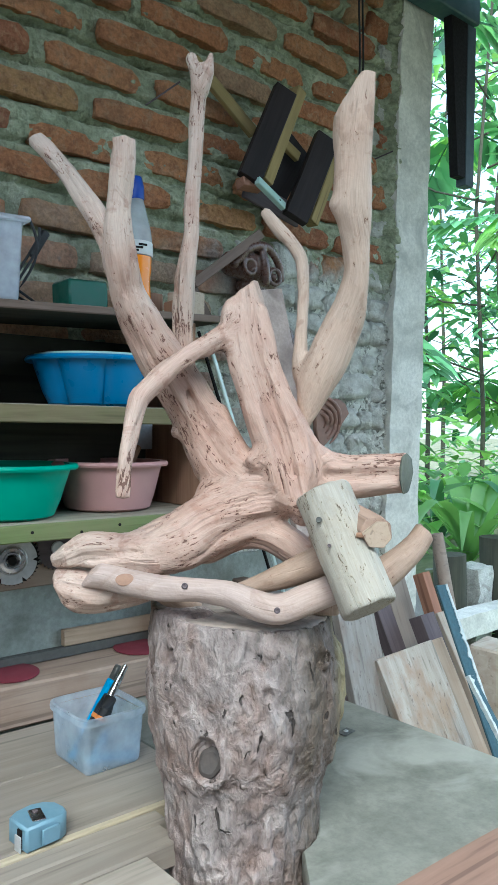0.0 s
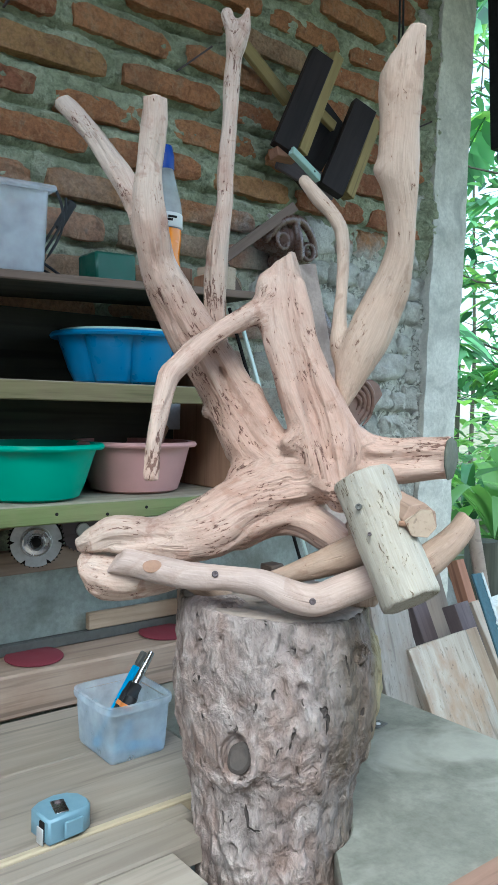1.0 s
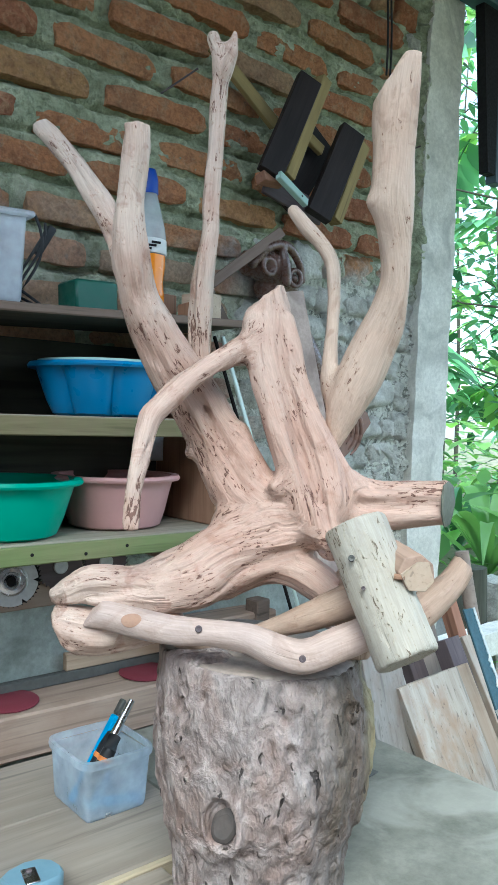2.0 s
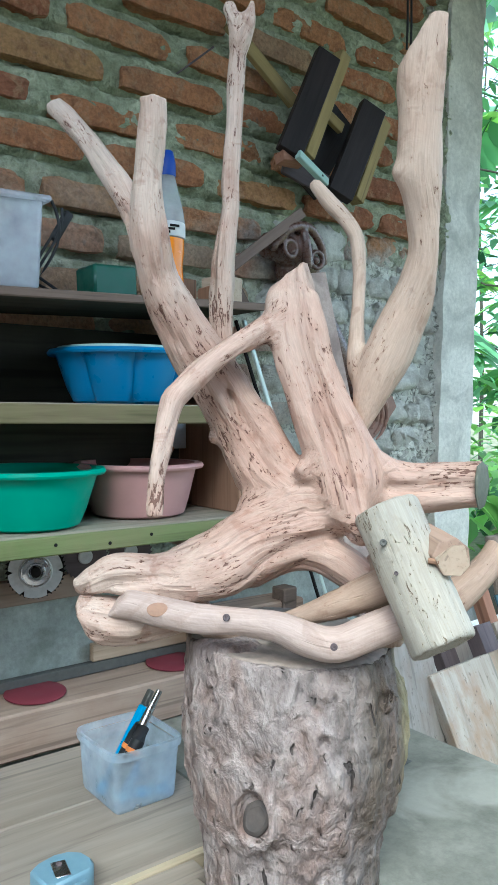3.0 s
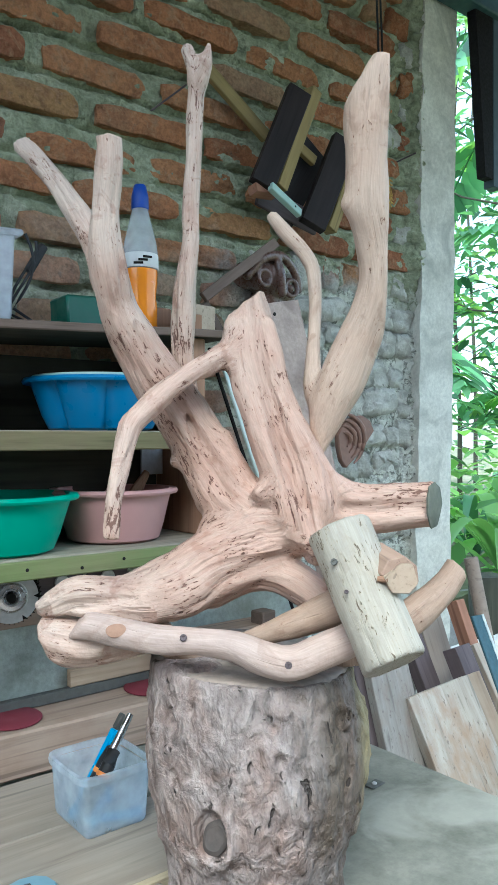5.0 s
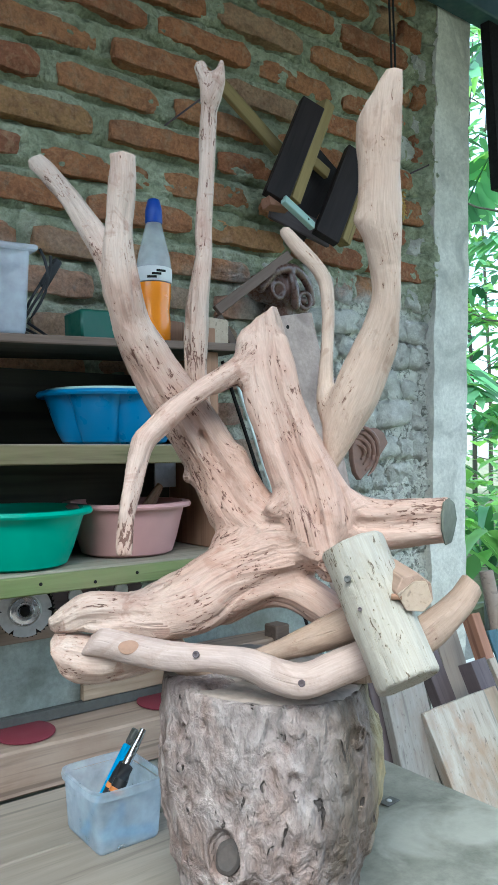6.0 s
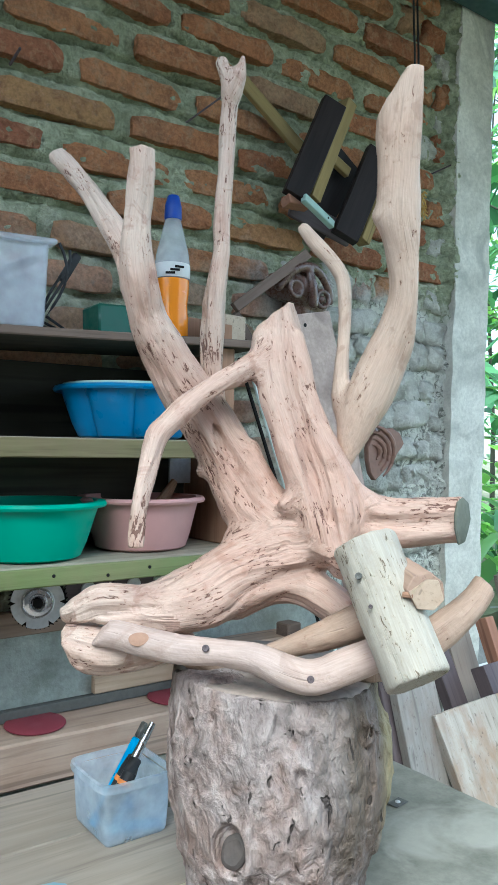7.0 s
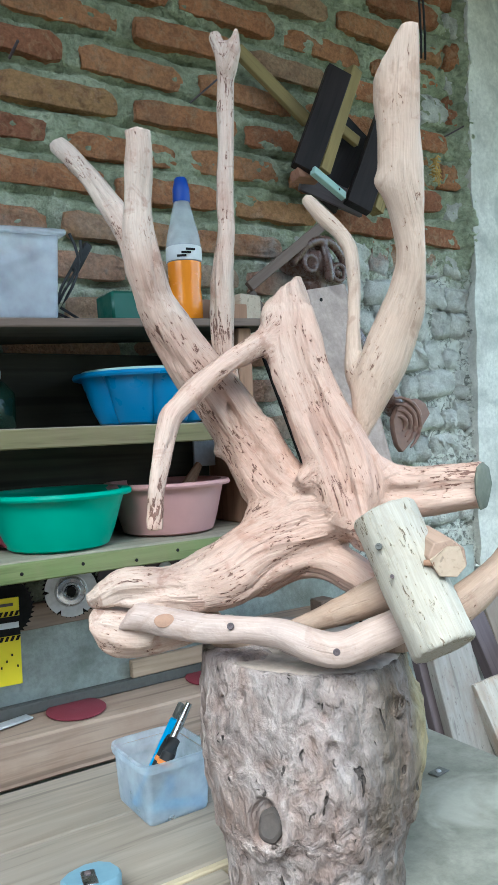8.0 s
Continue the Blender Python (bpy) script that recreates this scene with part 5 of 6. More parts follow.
def grooves(field, lo, h):
    """Weathered furrows along the root: trunk, left limb, and the hollow under the core."""
    for path in ([(0.000, -0.040, 0.395, 0.0040), (0.006, -0.046, 0.335, 0.0075), (0.018, -0.053, 0.280, 0.0080), (0.034, -0.062, 0.225, 0.0080), (0.048, -0.070, 0.185, 0.0050)],
                 [(-0.098, -0.022, 0.305, 0.0025), (-0.084, -0.019, 0.282, 0.0050), (-0.062, -0.026, 0.240, 0.0060), (-0.044, -0.036, 0.200, 0.0040)],
                 [(0.062, -0.070, 0.130, 0.0050), (0.025, -0.066, 0.124, 0.0085), (-0.018, -0.067, 0.112, 0.0070), (-0.055, -0.075, 0.098, 0.0030)],
                 [(0.100, -0.050, 0.181, 0.0030), (0.135, -0.066, 0.180, 0.0050), (0.165, -0.076, 0.184, 0.0030), (0.203, -0.088, 0.185, 0.0045)],
                 [(-0.150, -0.085, 0.086, 0.0030), (-0.190, -0.090, 0.080, 0.0045), (-0.235, -0.098, 0.074, 0.0050)]):
        line = smooth_line(path)
        a = np.maximum(np.floor((line[:, :3].min(0) - 0.03 - lo) / h).astype(int), 0)
        b = np.minimum(np.ceil((line[:, :3].max(0) + 0.03 - lo) / h).astype(int) + 1, field.shape)
        view = tuple(slice(a[i], b[i]) for i in range(3))
        grid = np.stack(np.meshgrid(*[np.arange(a[i], b[i]) for i in range(3)], indexing="ij"), -1)
        d, _ = limb_distance(lo + h * grid.reshape(-1, 3), line, 1.0)
        d = -d.reshape(grid.shape[:3])
        old = field[view]
        field[view] = np.maximum(old, d) + 0.0025 * np.clip(1 - np.abs(old - d) / 0.010, 0, 1) ** 2
    return field


organic("root_body", BODY, WOOD_BODY, art, "pinkish stripped root with dark pits and reddish patches", h=0.0034, blend=0.012, rough=0.0021, seed=3, pits=0.0034, along=0.12, worn=0.0015, extra=grooves,
        cuts=(((-0.171, -0.10, 0.600), (-0.08, 0, 1), ("left_limb",)), ((-0.315, 0.10, 0.664), (-0.66, 0.1, 0.72), ("left_tip",)), ((0.004, 0, 0.448), (0, 0, 1), ("trunk",)), ((-0.022, 0, 0.427), (-0.67, 0, 0.745), ("trunk", "trunk_ridge", "arm", "flute_a")), 
              ((0.1933, -0.075, 0.188), (0.77, -0.63, 0.05), ("stub_hi", "stub_lo")), ((-0.165, -0.139, 0.159), (0, 0, -1), ("arm",))))
cap_bm = lathe([(0.0005, 0.0), (0.024, 0.0), (0.0255, 0.002), (0.0235, 0.0035), (0.0005, 0.004)], 9, lambda a, z: 1 + 0.12 * math.sin(2 * a) + 0.07 * math.sin(3 * a + 1))
part("stub_end", shift(cap_bm, Matrix.Translation((0.1962, -0.0734, 0.187)) @ Vector((0.77, -0.63, 0.05)).to_track_quat("Z", "Y").to_matrix().to_4x4() @ Matrix.Diagonal((0.80, 1.06, 1, 1))), CUT_GREY, art, "grey weathered cut end")
organic("lower_jaw", {"jaw": [(-0.123, -0.044, 0.037, 0.0173), (-0.169, -0.054, 0.031, 0.0234), (-0.205, -0.064, 0.030, 0.0280), (-0.236, -0.069, 0.036, 0.0270), (-0.258, -0.071, 0.045, 0.017)]}, WOOD_BODY, art, h=0.0038, seed=5,
        cuts=(((-0.258, -0.07, 0.045), (-0.93, -0.1, 0.1), ("jaw",)), ((-0.238, -0.07, 0.014), (-0.80, -0.1, -0.52), ("jaw",))), pits=0.0015, worn=0.005)
organic("jaw_branch", {"strip": [(-0.262, -0.083, 0.062, 0.0152), (-0.228, -0.087, 0.058, 0.0155), (-0.192, -0.091, 0.056, 0.0158), (-0.157, -0.096, 0.048, 0.0170), (-0.119, -0.101, 0.042, 0.0162), (-0.075, -0.109, 0.042, 0.0149), (-0.037, -0.114, 0.038, 0.0166), (-0.004, -0.120, 0.025, 0.0189), (0.027, -0.123, 0.019, 0.0188), (0.061, -0.118, 0.030, 0.0183), (0.106, -0.108, 0.045, 0.0186)]},
        WOOD_STRIP, art, "smooth sanded branch along the bottom", h=0.0038, seed=6, rough=0.0012, cuts=(((-0.212, -0.09, 0.055), (-0.78, -0.15, 0.6), ("strip",)),))
organic("brown_branch", {"b": [(-0.030, -0.073, 0.030, 0.0090), (0.008, -0.076, 0.043, 0.0129), (0.046, -0.080, 0.057, 0.0179), (0.085, -0.083, 0.074, 0.0204), (0.130, -0.078, 0.095, 0.0218)]}, WOOD_BROWN, art, "darker brown branch behind the sanded one", seed=7, rough=0.0012)
organic("antler_branch", {"right_limb": [(0.132, -0.091, 0.731, 0.0291), (0.121, -0.087, 0.638, 0.0286), (0.120, -0.081, 0.583, 0.0244), (0.120, -0.074, 0.537, 0.0250), (0.130, -0.065, 0.497, 0.0229), (0.137, -0.055, 0.454, 0.0224), (0.131, -0.044, 0.419, 0.0240), (0.119, -0.032, 0.384, 0.0270), (0.104, -0.024, 0.344, 0.0286), (0.088, -0.021, 0.307, 0.0246), (0.076, -0.019, 0.269, 0.0151), (0.068, -0.019, 0.243, 0.0055)],
                          "r_knob": [(0.098, -0.075, 0.532, 0.0058), (0.113, -0.073, 0.531, 0.0143)],
                          "twig": [(0.022, 0.048, 0.552, 0.0081), (0.039, 0.041, 0.529, 0.0102), (0.058, 0.034, 0.506, 0.0105), (0.071, 0.027, 0.479, 0.0101), (0.073, 0.020, 0.438, 0.0086), (0.070, 0.009, 0.397, 0.0077), (0.067, 0.003, 0.361, 0.0091), (0.068, -0.004, 0.325, 0.0125), (0.080, -0.014, 0.290, 0.0125)]},
        WOOD_LIMB, art, "smooth upright branch with a slanting cut top", h=0.0038, seed=8, rough=0.0012, squash={"right_limb": 0.8}, pits=0.001, worn=0.0012,
        cuts=(((0.0894, -0.082, 0.6354), (-0.84, 0, 0.54), ("right_limb",)), ((0.1294, -0.084, 0.690), (0.05, 0, 1), ("right_limb",)), ((0.1416, -0.082, 0.65), (1, 0, 0.02), ("right_limb",))))
organic("pale_log", {"log": [(0.070, -0.095, 0.190, 0.0355), (0.083, -0.111, 0.158, 0.0355), (0.105, -0.139, 0.098, 0.0345), (0.127, -0.167, 0.038, 0.0345), (0.140, -0.183, 0.005, 0.034)]}, WOOD_PALE, art, "short pale peeled log with sawn ends", h=0.0036, seed=9, rough=0.0010, pits=0.001,
        cuts=(((0.080, -0.109, 0.166), (-0.32, 0.40, 0.85), ("log",)), ((0.130, -0.169, 0.030), (0.32, -0.45, -0.83), ("log",))))
way = Vector((0.021, -0.095, -0.011)).normalized()
lift = (Vector((0, 0, 1)) - way.z * way).normalized()
cross = way.cross(lift)
faces = [(-0.018, -0.006), (-0.008, -0.017), (0.010, -0.016), (0.0195, 0.001), (0.012, 0.0155), (-0.004, 0.020), (-0.0165, 0.010)]
chunk = prism(faces, 0.066)
for v in chunk.verts:
    if v.co.y > 0.03:
        v.co.y -= 0.30 * max(v.co.z, 0.0) + 0.5 * abs(v.co.x - 0.001) * (v.co.x > 0.005)
    v.co.x, v.co.z = v.co.x * 1.04, v.co.z * 1.04
bmesh.ops.subdivide_edges(chunk, edges=[e for e in chunk.edges if abs(e.verts[0].co.y - e.verts[1].co.y) > 0.03], cuts=3)
for v in chunk.verts:
    v.co += 0.0012 * noise.noise_vector(v.co * 60)
bmesh.ops.bevel(chunk, geom=chunk.edges[:], offset=0.0012, segments=1, affect="EDGES")
ob = part("wood_chunk", chunk, CHUNK_BROWN, art, "small faceted pinkish brown block", smooth=20)
ob.matrix_local = Matrix(((cross.x, way.x, lift.x, 0.1225), (cross.y, way.y, lift.y, -0.110), (cross.z, way.z, lift.z, 0.129), (0, 0, 0, 1)))
hewn = prism([(-0.0172, -0.0060), (-0.0075, -0.0165), (0.0100, -0.0155), (0.0190, 0.0010), (0.002, 0.0150), (-0.0115, 0.0140)], 0.005, 0.0008)
for v in hewn.verts:
    if v.co.y > 0.0025:
        v.co.y -= 0.30 * max(v.co.z, 0.0) + 0.5 * max(v.co.x - 0.004, 0.0)
shift(hewn, Matrix.Translation((0, 0.0628, -0.001)))
ob = part("hewn_face", hewn, CHUNK, art, "pale freshly hewn face of the block", smooth=20)
ob.matrix_local = Matrix(((cross.x, way.x, lift.x, 0.1225), (cross.y, way.y, lift.y, -0.110), (cross.z, way.z, lift.z, 0.129), (0, 0, 0, 1)))
part("peg", tube([(0.112, -0.168, 0.119), (0.122, -0.172, 0.119)], 0.0032), BROWNWOOD, art, "thin brown dowel")
organic("foot_branch", {"b": [(0.150, -0.03, 0.028, 0.0225), (0.177, -0.018, 0.038, 0.0219), (0.213, 0.002, 0.058, 0.0203), (0.240, 0.022, 0.075, 0.0179), (0.268, 0.043, 0.104, 0.0160)]}, WOOD_BROWN, art, "brown curved branch stub at the back", seed=12, rough=0.0011,
        cuts=(((0.260, 0.038, 0.095), (0.75, 0.2, 0.6), ("b",)),))
organic("support_root", {"a": [(0.095, -0.045, 0.085, 0.024), (0.10, -0.03, 0.03, 0.022), (0.10, -0.02, -0.012, 0.024)], "c": [(0.09, -0.07, 0.07, 0.02), (0.11, -0.05, 0.04, 0.02), (0.15, -0.03, 0.03, 0.02)]}, WOOD_BROWN, art, "brown root resting on the stump", seed=13, cuts=(((0, 0, -0.009), (0, 0, -1), ("a",)),))
organic("jaw_rest", {"b": [(-0.12, -0.05, 0.03, 0.016), (-0.08, -0.03, 0.0, 0.014)]}, WOOD_BROWN, art, "short brown wood rest under the jaw", seed=14, cuts=(((0, 0, -0.009), (0, 0, -1), ("b",)),))


def screw_head(at, way, r, mat, deep=False):
    r *= 0.85
    bm = lathe([(r, -0.002), (r, -0.0006), (r * 0.86, 0.0002), (r * 0.42, 0.0), (r * 0.34, -0.0012), (0.0004, -0.0012)], 18)
    return part("screw", shift(bm, Matrix.Translation(at) @ Vector(way).to_track_quat("Z", "Y").to_matrix().to_4x4()), mat, art, "steel screw head")


screw_head((0.0685, -0.156, 0.1355), (-0.3, -0.9, 0.3), 0.0044, DARKSTEEL)
screw_head((0.079, -0.170, 0.107), (-0.3, -0.9, 0.3), 0.0026, DARKPLANK)
screw_head((-0.090, -0.1225, 0.050), (0, -0.9, 0.4), 0.0046, DARKPLANK)
screw_head((0.022, -0.1415, 0.0235), (0, -0.95, 0.2), 0.0046, DARKPLANK)

plug = lathe([(0.0088, -0.002), (0.0088, 0.0006), (0.0075, 0.0011), (0.0005, 0.0012)], 20, lambda a, z: 1 + 0.06 * math.sin(2 * a) + 0.04 * math.sin(3 * a))
part("wood_plug", shift(plug, Matrix.Translation((-0.164, -0.1105, 0.0555)) @ Vector((0, -0.9, 0.42)).to_track_quat("Z", "Y").to_matrix().to_4x4() @ Matrix.Diagonal((1.25, 0.85, 1, 1))), BROWNPLUG, art, "rust brown wooden plug")

# ---------------------------------------------------------------- things by the wall
rack = tagged(empty("wall_rack"), "black panelled wooden rack hanging askew on the wall", "rack")


def bar(a, b, w, t, mat, parent, name, face=(0, -1, 0), label=""):
    """A straight board from a to b, its broad side w square to face."""
    a, b = Vector(a), Vector(b)
    x = (b - a).normalized()
    zf = (Vector(face) - Vector(face).dot(x) * x).normalized()
    y = zf.cross(x)
    m = Matrix(((x.x, y.x, zf.x, (a.x + b.x) / 2), (x.y, y.y, zf.y, (a.y + b.y) / 2), (x.z, y.z, zf.z, (a.z + b.z) / 2), (0, 0, 0, 1)))
    ob = part(name, plank((b - a).length, w, t, int(abs(a.x * 99 + b.z * 77)), 0.0008, 0.0015, 6), mat, parent, label)
    ob.matrix_local = m
    return ob


bar((1.2425, 1.452, 1.900), (1.353, 1.452, 2.135), 0.056, 0.024, RACKDARK, rack, "panel", (-0.35, -0.92, -0.1), "black-brown stained panel")
bar((1.289, 1.453, 1.903), (1.396, 1.453, 2.147), 0.030, 0.034, OLIVEWOOD, rack, "edge_strip", (0.1, -0.95, 0), "olive yellow timber strip")
bar((1.385, 1.447, 1.836), (1.492, 1.447, 2.055), 0.062, 0.024, RACKDARK, rack, "panel", (-0.35, -0.92, -0.1), "black-brown stained panel")
bar((1.436, 1.447, 1.834), (1.523, 1.447, 2.03), 0.030, 0.034, OLIVEWOOD, rack, "edge_strip", (0.1, -0.95, 0), "olive yellow timber strip")
bar((1.228, 1.466, 1.893), (1.292, 1.466, 1.897), 0.022, 0.03, REDPLANK, rack, "end_block", (0, -1, 0.2), "reddish brown end block")
mint = bar((1.252, 1.435, 1.897), (1.346, 1.445, 1.856), 0.019, 0.014, MINT, rack, "slat", (0, -1, 0.3), "mint green slat")
part("hole", shift(lathe([(0.0025, 0), (0.0025, 0.0006), (0.002, 0.0008)], 10), pose(0.028, 0, 0.0072)), BLACK, mint)
bar((1.345, 1.475, 2.032), (1.420, 1.475, 1.998), 0.024, 0.014, OLIVEWOOD, rack, "rung")
# added dark sheet for the shade on the bricks between the panels
bar((1.325, 1.505, 1.865), (1.445, 1.505, 2.05), 0.105, 0.010, RACKDARK, rack, "back_board", (0, -1, 0), "dark sheet painting the shade behind the rack")
bar((1.27, 1.50, 1.90), (1.45, 1.50, 1.86), 0.05, 0.010, DARKPLANK, rack, "back_rail")
bar((1.12, 1.505, 2.152), (1.30, 1.505, 2.035), 0.030, 0.014, OLIVEWOOD, rack, "brace", label="olive yellow timber brace")
straw_bm, straw_rnd = bmesh.new(), random.Random(4)
for k in range(26):
    a = Vector((straw_rnd.gauss(0, 0.006), 0.012, straw_rnd.uniform(-0.03, 0.03)))
    b = a + Vector((straw_rnd.gauss(0, 0.010), -0.022, straw_rnd.uniform(-0.03, 0.012)))
    join(straw_bm, tube([a, (a + b) / 2 + Vector((0, -0.006, 0.006)), b], 0.0016, 5))
tagged(part("straw_tuft", shift(straw_bm, pose(1.735, 1.53, 2.0)), STRAW, smooth=80), "tuft of dry straw stuck in the brick wall", "straw")
tagged(part("nail", tube([(1.79, 1.55, 2.098), (1.815, 1.50, 2.115)], 0.002), DARKPLANK), "rusty nail sticking out of the wall", "nail")
tagged(part("nail", tube([(0.649, 1.54, 2.041), (0.65, 1.49, 2.05)], 0.0026), DARKPLANK), "rusty bent nail sticking out of a brick", "nail")
tagged(part("nail", tube([(1.028, 1.56, 2.04), (1.075, 1.49, 2.085)], 0.002), DARKPLANK), "rusty wire nail sticking out of the wall", "nail")


def loop(x, y, z, r, thick, sx=1.0):
    return [(x + sx * r * math.cos(a), y, z + r * math.sin(a), thick) for a in [2 * math.pi * k / 10 for k in range(11)]]


def carving_limbs():
    limbs = {"head": [(1.235, 1.50, 1.715, 0.030), (1.285, 1.495, 1.715, 0.042), (1.345, 1.50, 1.675, 0.028)], "brow": [(1.215, 1.468, 1.705, 0.009), (1.25, 1.455, 1.745, 0.010), (1.30, 1.452, 1.755, 0.010), (1.345, 1.460, 1.725, 0.009), (1.362, 1.468, 1.69, 0.008)],
             "ridge": [(1.285, 1.452, 1.752, 0.008), (1.292, 1.447, 1.715, 0.010), (1.30, 1.452, 1.675, 0.010)], "eye_a": loop(1.255, 1.458, 1.705, 0.017, 0.0055), "eye_b": loop(1.330, 1.456, 1.690, 0.018, 0.0055), "ball": [(1.330, 1.462, 1.690, 0.009), (1.331, 1.462, 1.690, 0.009)],
             "neck": [(1.30, 1.51, 1.67, 0.036), (1.40, 1.512, 1.56, 0.034), (1.48, 1.508, 1.45, 0.030), (1.53, 1.505, 1.39, 0.026)]}
    return limbs


LEAF_POSE = pose(1.540, 1.456, 1.345, 0, 0, -4)
organic("wood_carving", carving_limbs(), CARVED, None, h=0.0033, blend=0.0035, rough=0.0006, seed=15)
carving = bpy.data.objects["wood_carving"]
leaf_shape = [(-0.060, 0.016), (-0.044, 0.044), (-0.016, 0.058), (0.018, 0.064), (0.044, 0.052), (0.058, 0.026), (0.030, -0.006), (0.000, -0.036), (-0.034, -0.064), (-0.050, -0.046), (-0.058, -0.014)]
leaf = part("tail_leaf", shift(prism(leaf_shape, 0.016, 0.003), LEAF_POSE), CARVED_RED, carving, "reddish brown carved scroll end")
for k in range(4):
    r = 0.018 + 0.015 * k
    arc = [(-0.042 + r * math.cos(a), -0.002 - 0.002 * math.sin(3 * a), 0.004 + r * math.sin(a)) for a in [radians(100 - 18 * i) for i in range(10)]]
    part("vein", shift(tube(arc, 0.0052, 8, lambda t: 0.4 + 0.9 * math.sin(math.pi * t)), LEAF_POSE), CARVED_RED, leaf)
tagged(carving, "dark oiled carved wooden ornament leaning on the wall", "carving")
tagged(bar((1.09, 1.455, 1.642), (1.285, 1.455, 1.785), 0.022, 0.012, DARKSLAT, None, "carving_prop", (0, -1, 0.3)), "dark brown wooden slat propped beside the carving", "slat")
tagged(bar((1.10, 1.47, 1.635), (1.15, 1.47, 1.565), 0.022, 0.012, DARKSLAT, None, "carving_prop", (0, -1, 0.3)), "dark brown wooden slat propped beside the carving", "slat")
tagged(part("wood_block", shift(box(-0.025, 0.025, -0.03, 0.03, 0, 0.06, 0.002), pose(0.99, 1.49, on_top(0.99) + 0.001, 0, 0, 5)), BROWNWOOD), "brown offcut block beside the carving", "wood block")

leaner = tagged(bar((1.355, 1.30, 0.95), (1.212, 1.365, 1.632), 0.108, 0.018, BROWNGREY, None, "leaning_board", (0.1, -0.99, -0.1)), "grey board with a small hole leaning behind the sculpture", "board")
tagged(part("dowel_hole", shift(lathe([(0.004, 0), (0.004, 0.001), (0.003, 0.0012)], 14), Matrix.Translation((1.192, 1.3515, 1.605)) @ Vector((0.1, -0.99, -0.1)).to_track_quat("Z", "Y").to_matrix().to_4x4()), BLACK), "small dark screw hole plug in the grey board", "screw")
tagged(bar((1.358, 1.372, 0.795), (1.064, 1.372, 1.53), 0.010, 0.006, PALEMINT, None, "metal_strip", (0.3, -0.9, 0)), "pale mint metal strip leaning against the shelf", "metal strip")
tagged(bar((1.342, 1.38, 0.795), (1.050, 1.38, 1.53), 0.007, 0.006, BLACK, None, "metal_strip", (0.3, -0.9, 0)), "thin black strip leaning against the shelf", "metal strip")

# ---------------------------------------------------------------- scrap planks leaning past the table's end


def leaning(name, label, x_top, y_top, z_top, width, thick, lean, slope, mat, category="plank", group="scrap planks", face=(0.0, -1.0, 0.3)):
    """A board standing on the floor, its top edge at the given place, leaning by lean per metre of height towards the wall and slope sideways."""
    foot = Vector((x_top + slope * z_top, y_top - lean * z_top, 0.01))
    ob = bar(foot, (x_top, y_top, z_top), width, thick, mat, None, name, face)
    return tagged(ob, label, category, group)


leaning("scrap_plank", "grey weathered scrap plank leaning past the table", 1.400, 1.26, 0.93, 0.118, 0.022, 0.27, 0.03, MOULDPLANK)
leaning("scrap_plank", "dark narrow scrap plank behind the grey one", 1.338, 1.285, 0.93, 0.028, 0.02, 0.27, 0.03, DARKPLANK)
leaning("scrap_plank", "fresh pale sawn plank leaning past the table", 1.512, 1.205, 0.822, 0.165, 0.03, 0.50, 0.05, LIMEPLANK, face=(-0.25, -1.0, 0.3))
leaning("scrap_plank", "brown stained sawn plank beside the pale one", 1.628, 1.212, 0.822, 0.062, 0.03, 0.50, 0.05, STAINPLANK, face=(-0.25, -1.0, 0.3))
leaning("scrap_plank", "dark purple-brown scrap plank", 1.595, 1.36, 0.92, 0.055, 0.03, 0.42, 0.10, DARKPLANK)
leaning("scrap_plank", "grey scrap plank leaning at the back", 1.735, 1.42, 0.93, 0.085, 0.03, 0.3, 0.10, GREYPLANK)
leaning("scrap_plank", "reddish brown batten standing among the scraps", 1.722, 1.31, 0.960, 0.030, 0.035, 0.4, 0.02, REDPLANK)
leaning("scrap_plank", "dark squared offcut among the scrap planks", 1.652, 1.255, 0.872, 0.055, 0.04, 0.5, 0.02, DARKPLANK)
leaning("scrap_plank", "pale narrow offcut among the scrap planks", 1.702, 1.25, 0.868, 0.032, 0.04, 0.6, -0.03, PALEPLANK)
def flaked_edge(board, length, y, out, seed):
    """Curling white paint left along one edge of a board, ragged on its inner side."""
    r = random.Random(seed)
    xs = [-length / 2 + 0.006 * k for k in range(int(length / 0.006) + 1)]
    wide = [0.005 + 0.0025 * r.random() + (0.006 if r.random() < 0.12 else 0.0) for _ in xs]
    ring = [(x, -(y + out * 0.0015 * r.random())) for x in xs] + [(x, -(y - out * w)) for x, w in reversed(list(zip(xs, wide)))]
    part("flaking_edge", shift(prism(ring, 0.009), pose(0, 0, -0.0045, 90)), FLAKE, board, "flaking white paint")


blade = leaning("saw_plate", "flaking teal blue metal blade with a white edge", 1.589, 1.155, 0.972, 0.038, 0.006, 0.5, -0.06, TEALSTEEL, "blade")
flaked_edge(blade, 1.08, -0.0195, -1, 3)
lath = leaning("blue_lath", "dark blue lath with flaking white paint among the scraps", 1.486, 1.005, 0.820, 0.022, 0.006, 0.75, -0.05, TEALSTEEL, "lath")
flaked_edge(lath, 1.02, 0.0110, 1, 5)
stick = tagged(part("round_stick", tube([(1.84, 1.1, 0.01), (1.81, 1.22, 0.6), (1.772, 1.30, 1.06)], 0.017, 10), GREYPLANK), "round grey stick leaning among the scrap planks", "stick")
offcut = tagged(part("timber_offcut", shift(box(-0.06, 0.06, -0.05, 0.05, 0, 0.78, 0.006), pose(1.86, 1.22, 0.0, 3, 0, 10)), PALEPLANK), "stout pale timber offcut standing on the floor", "timber")

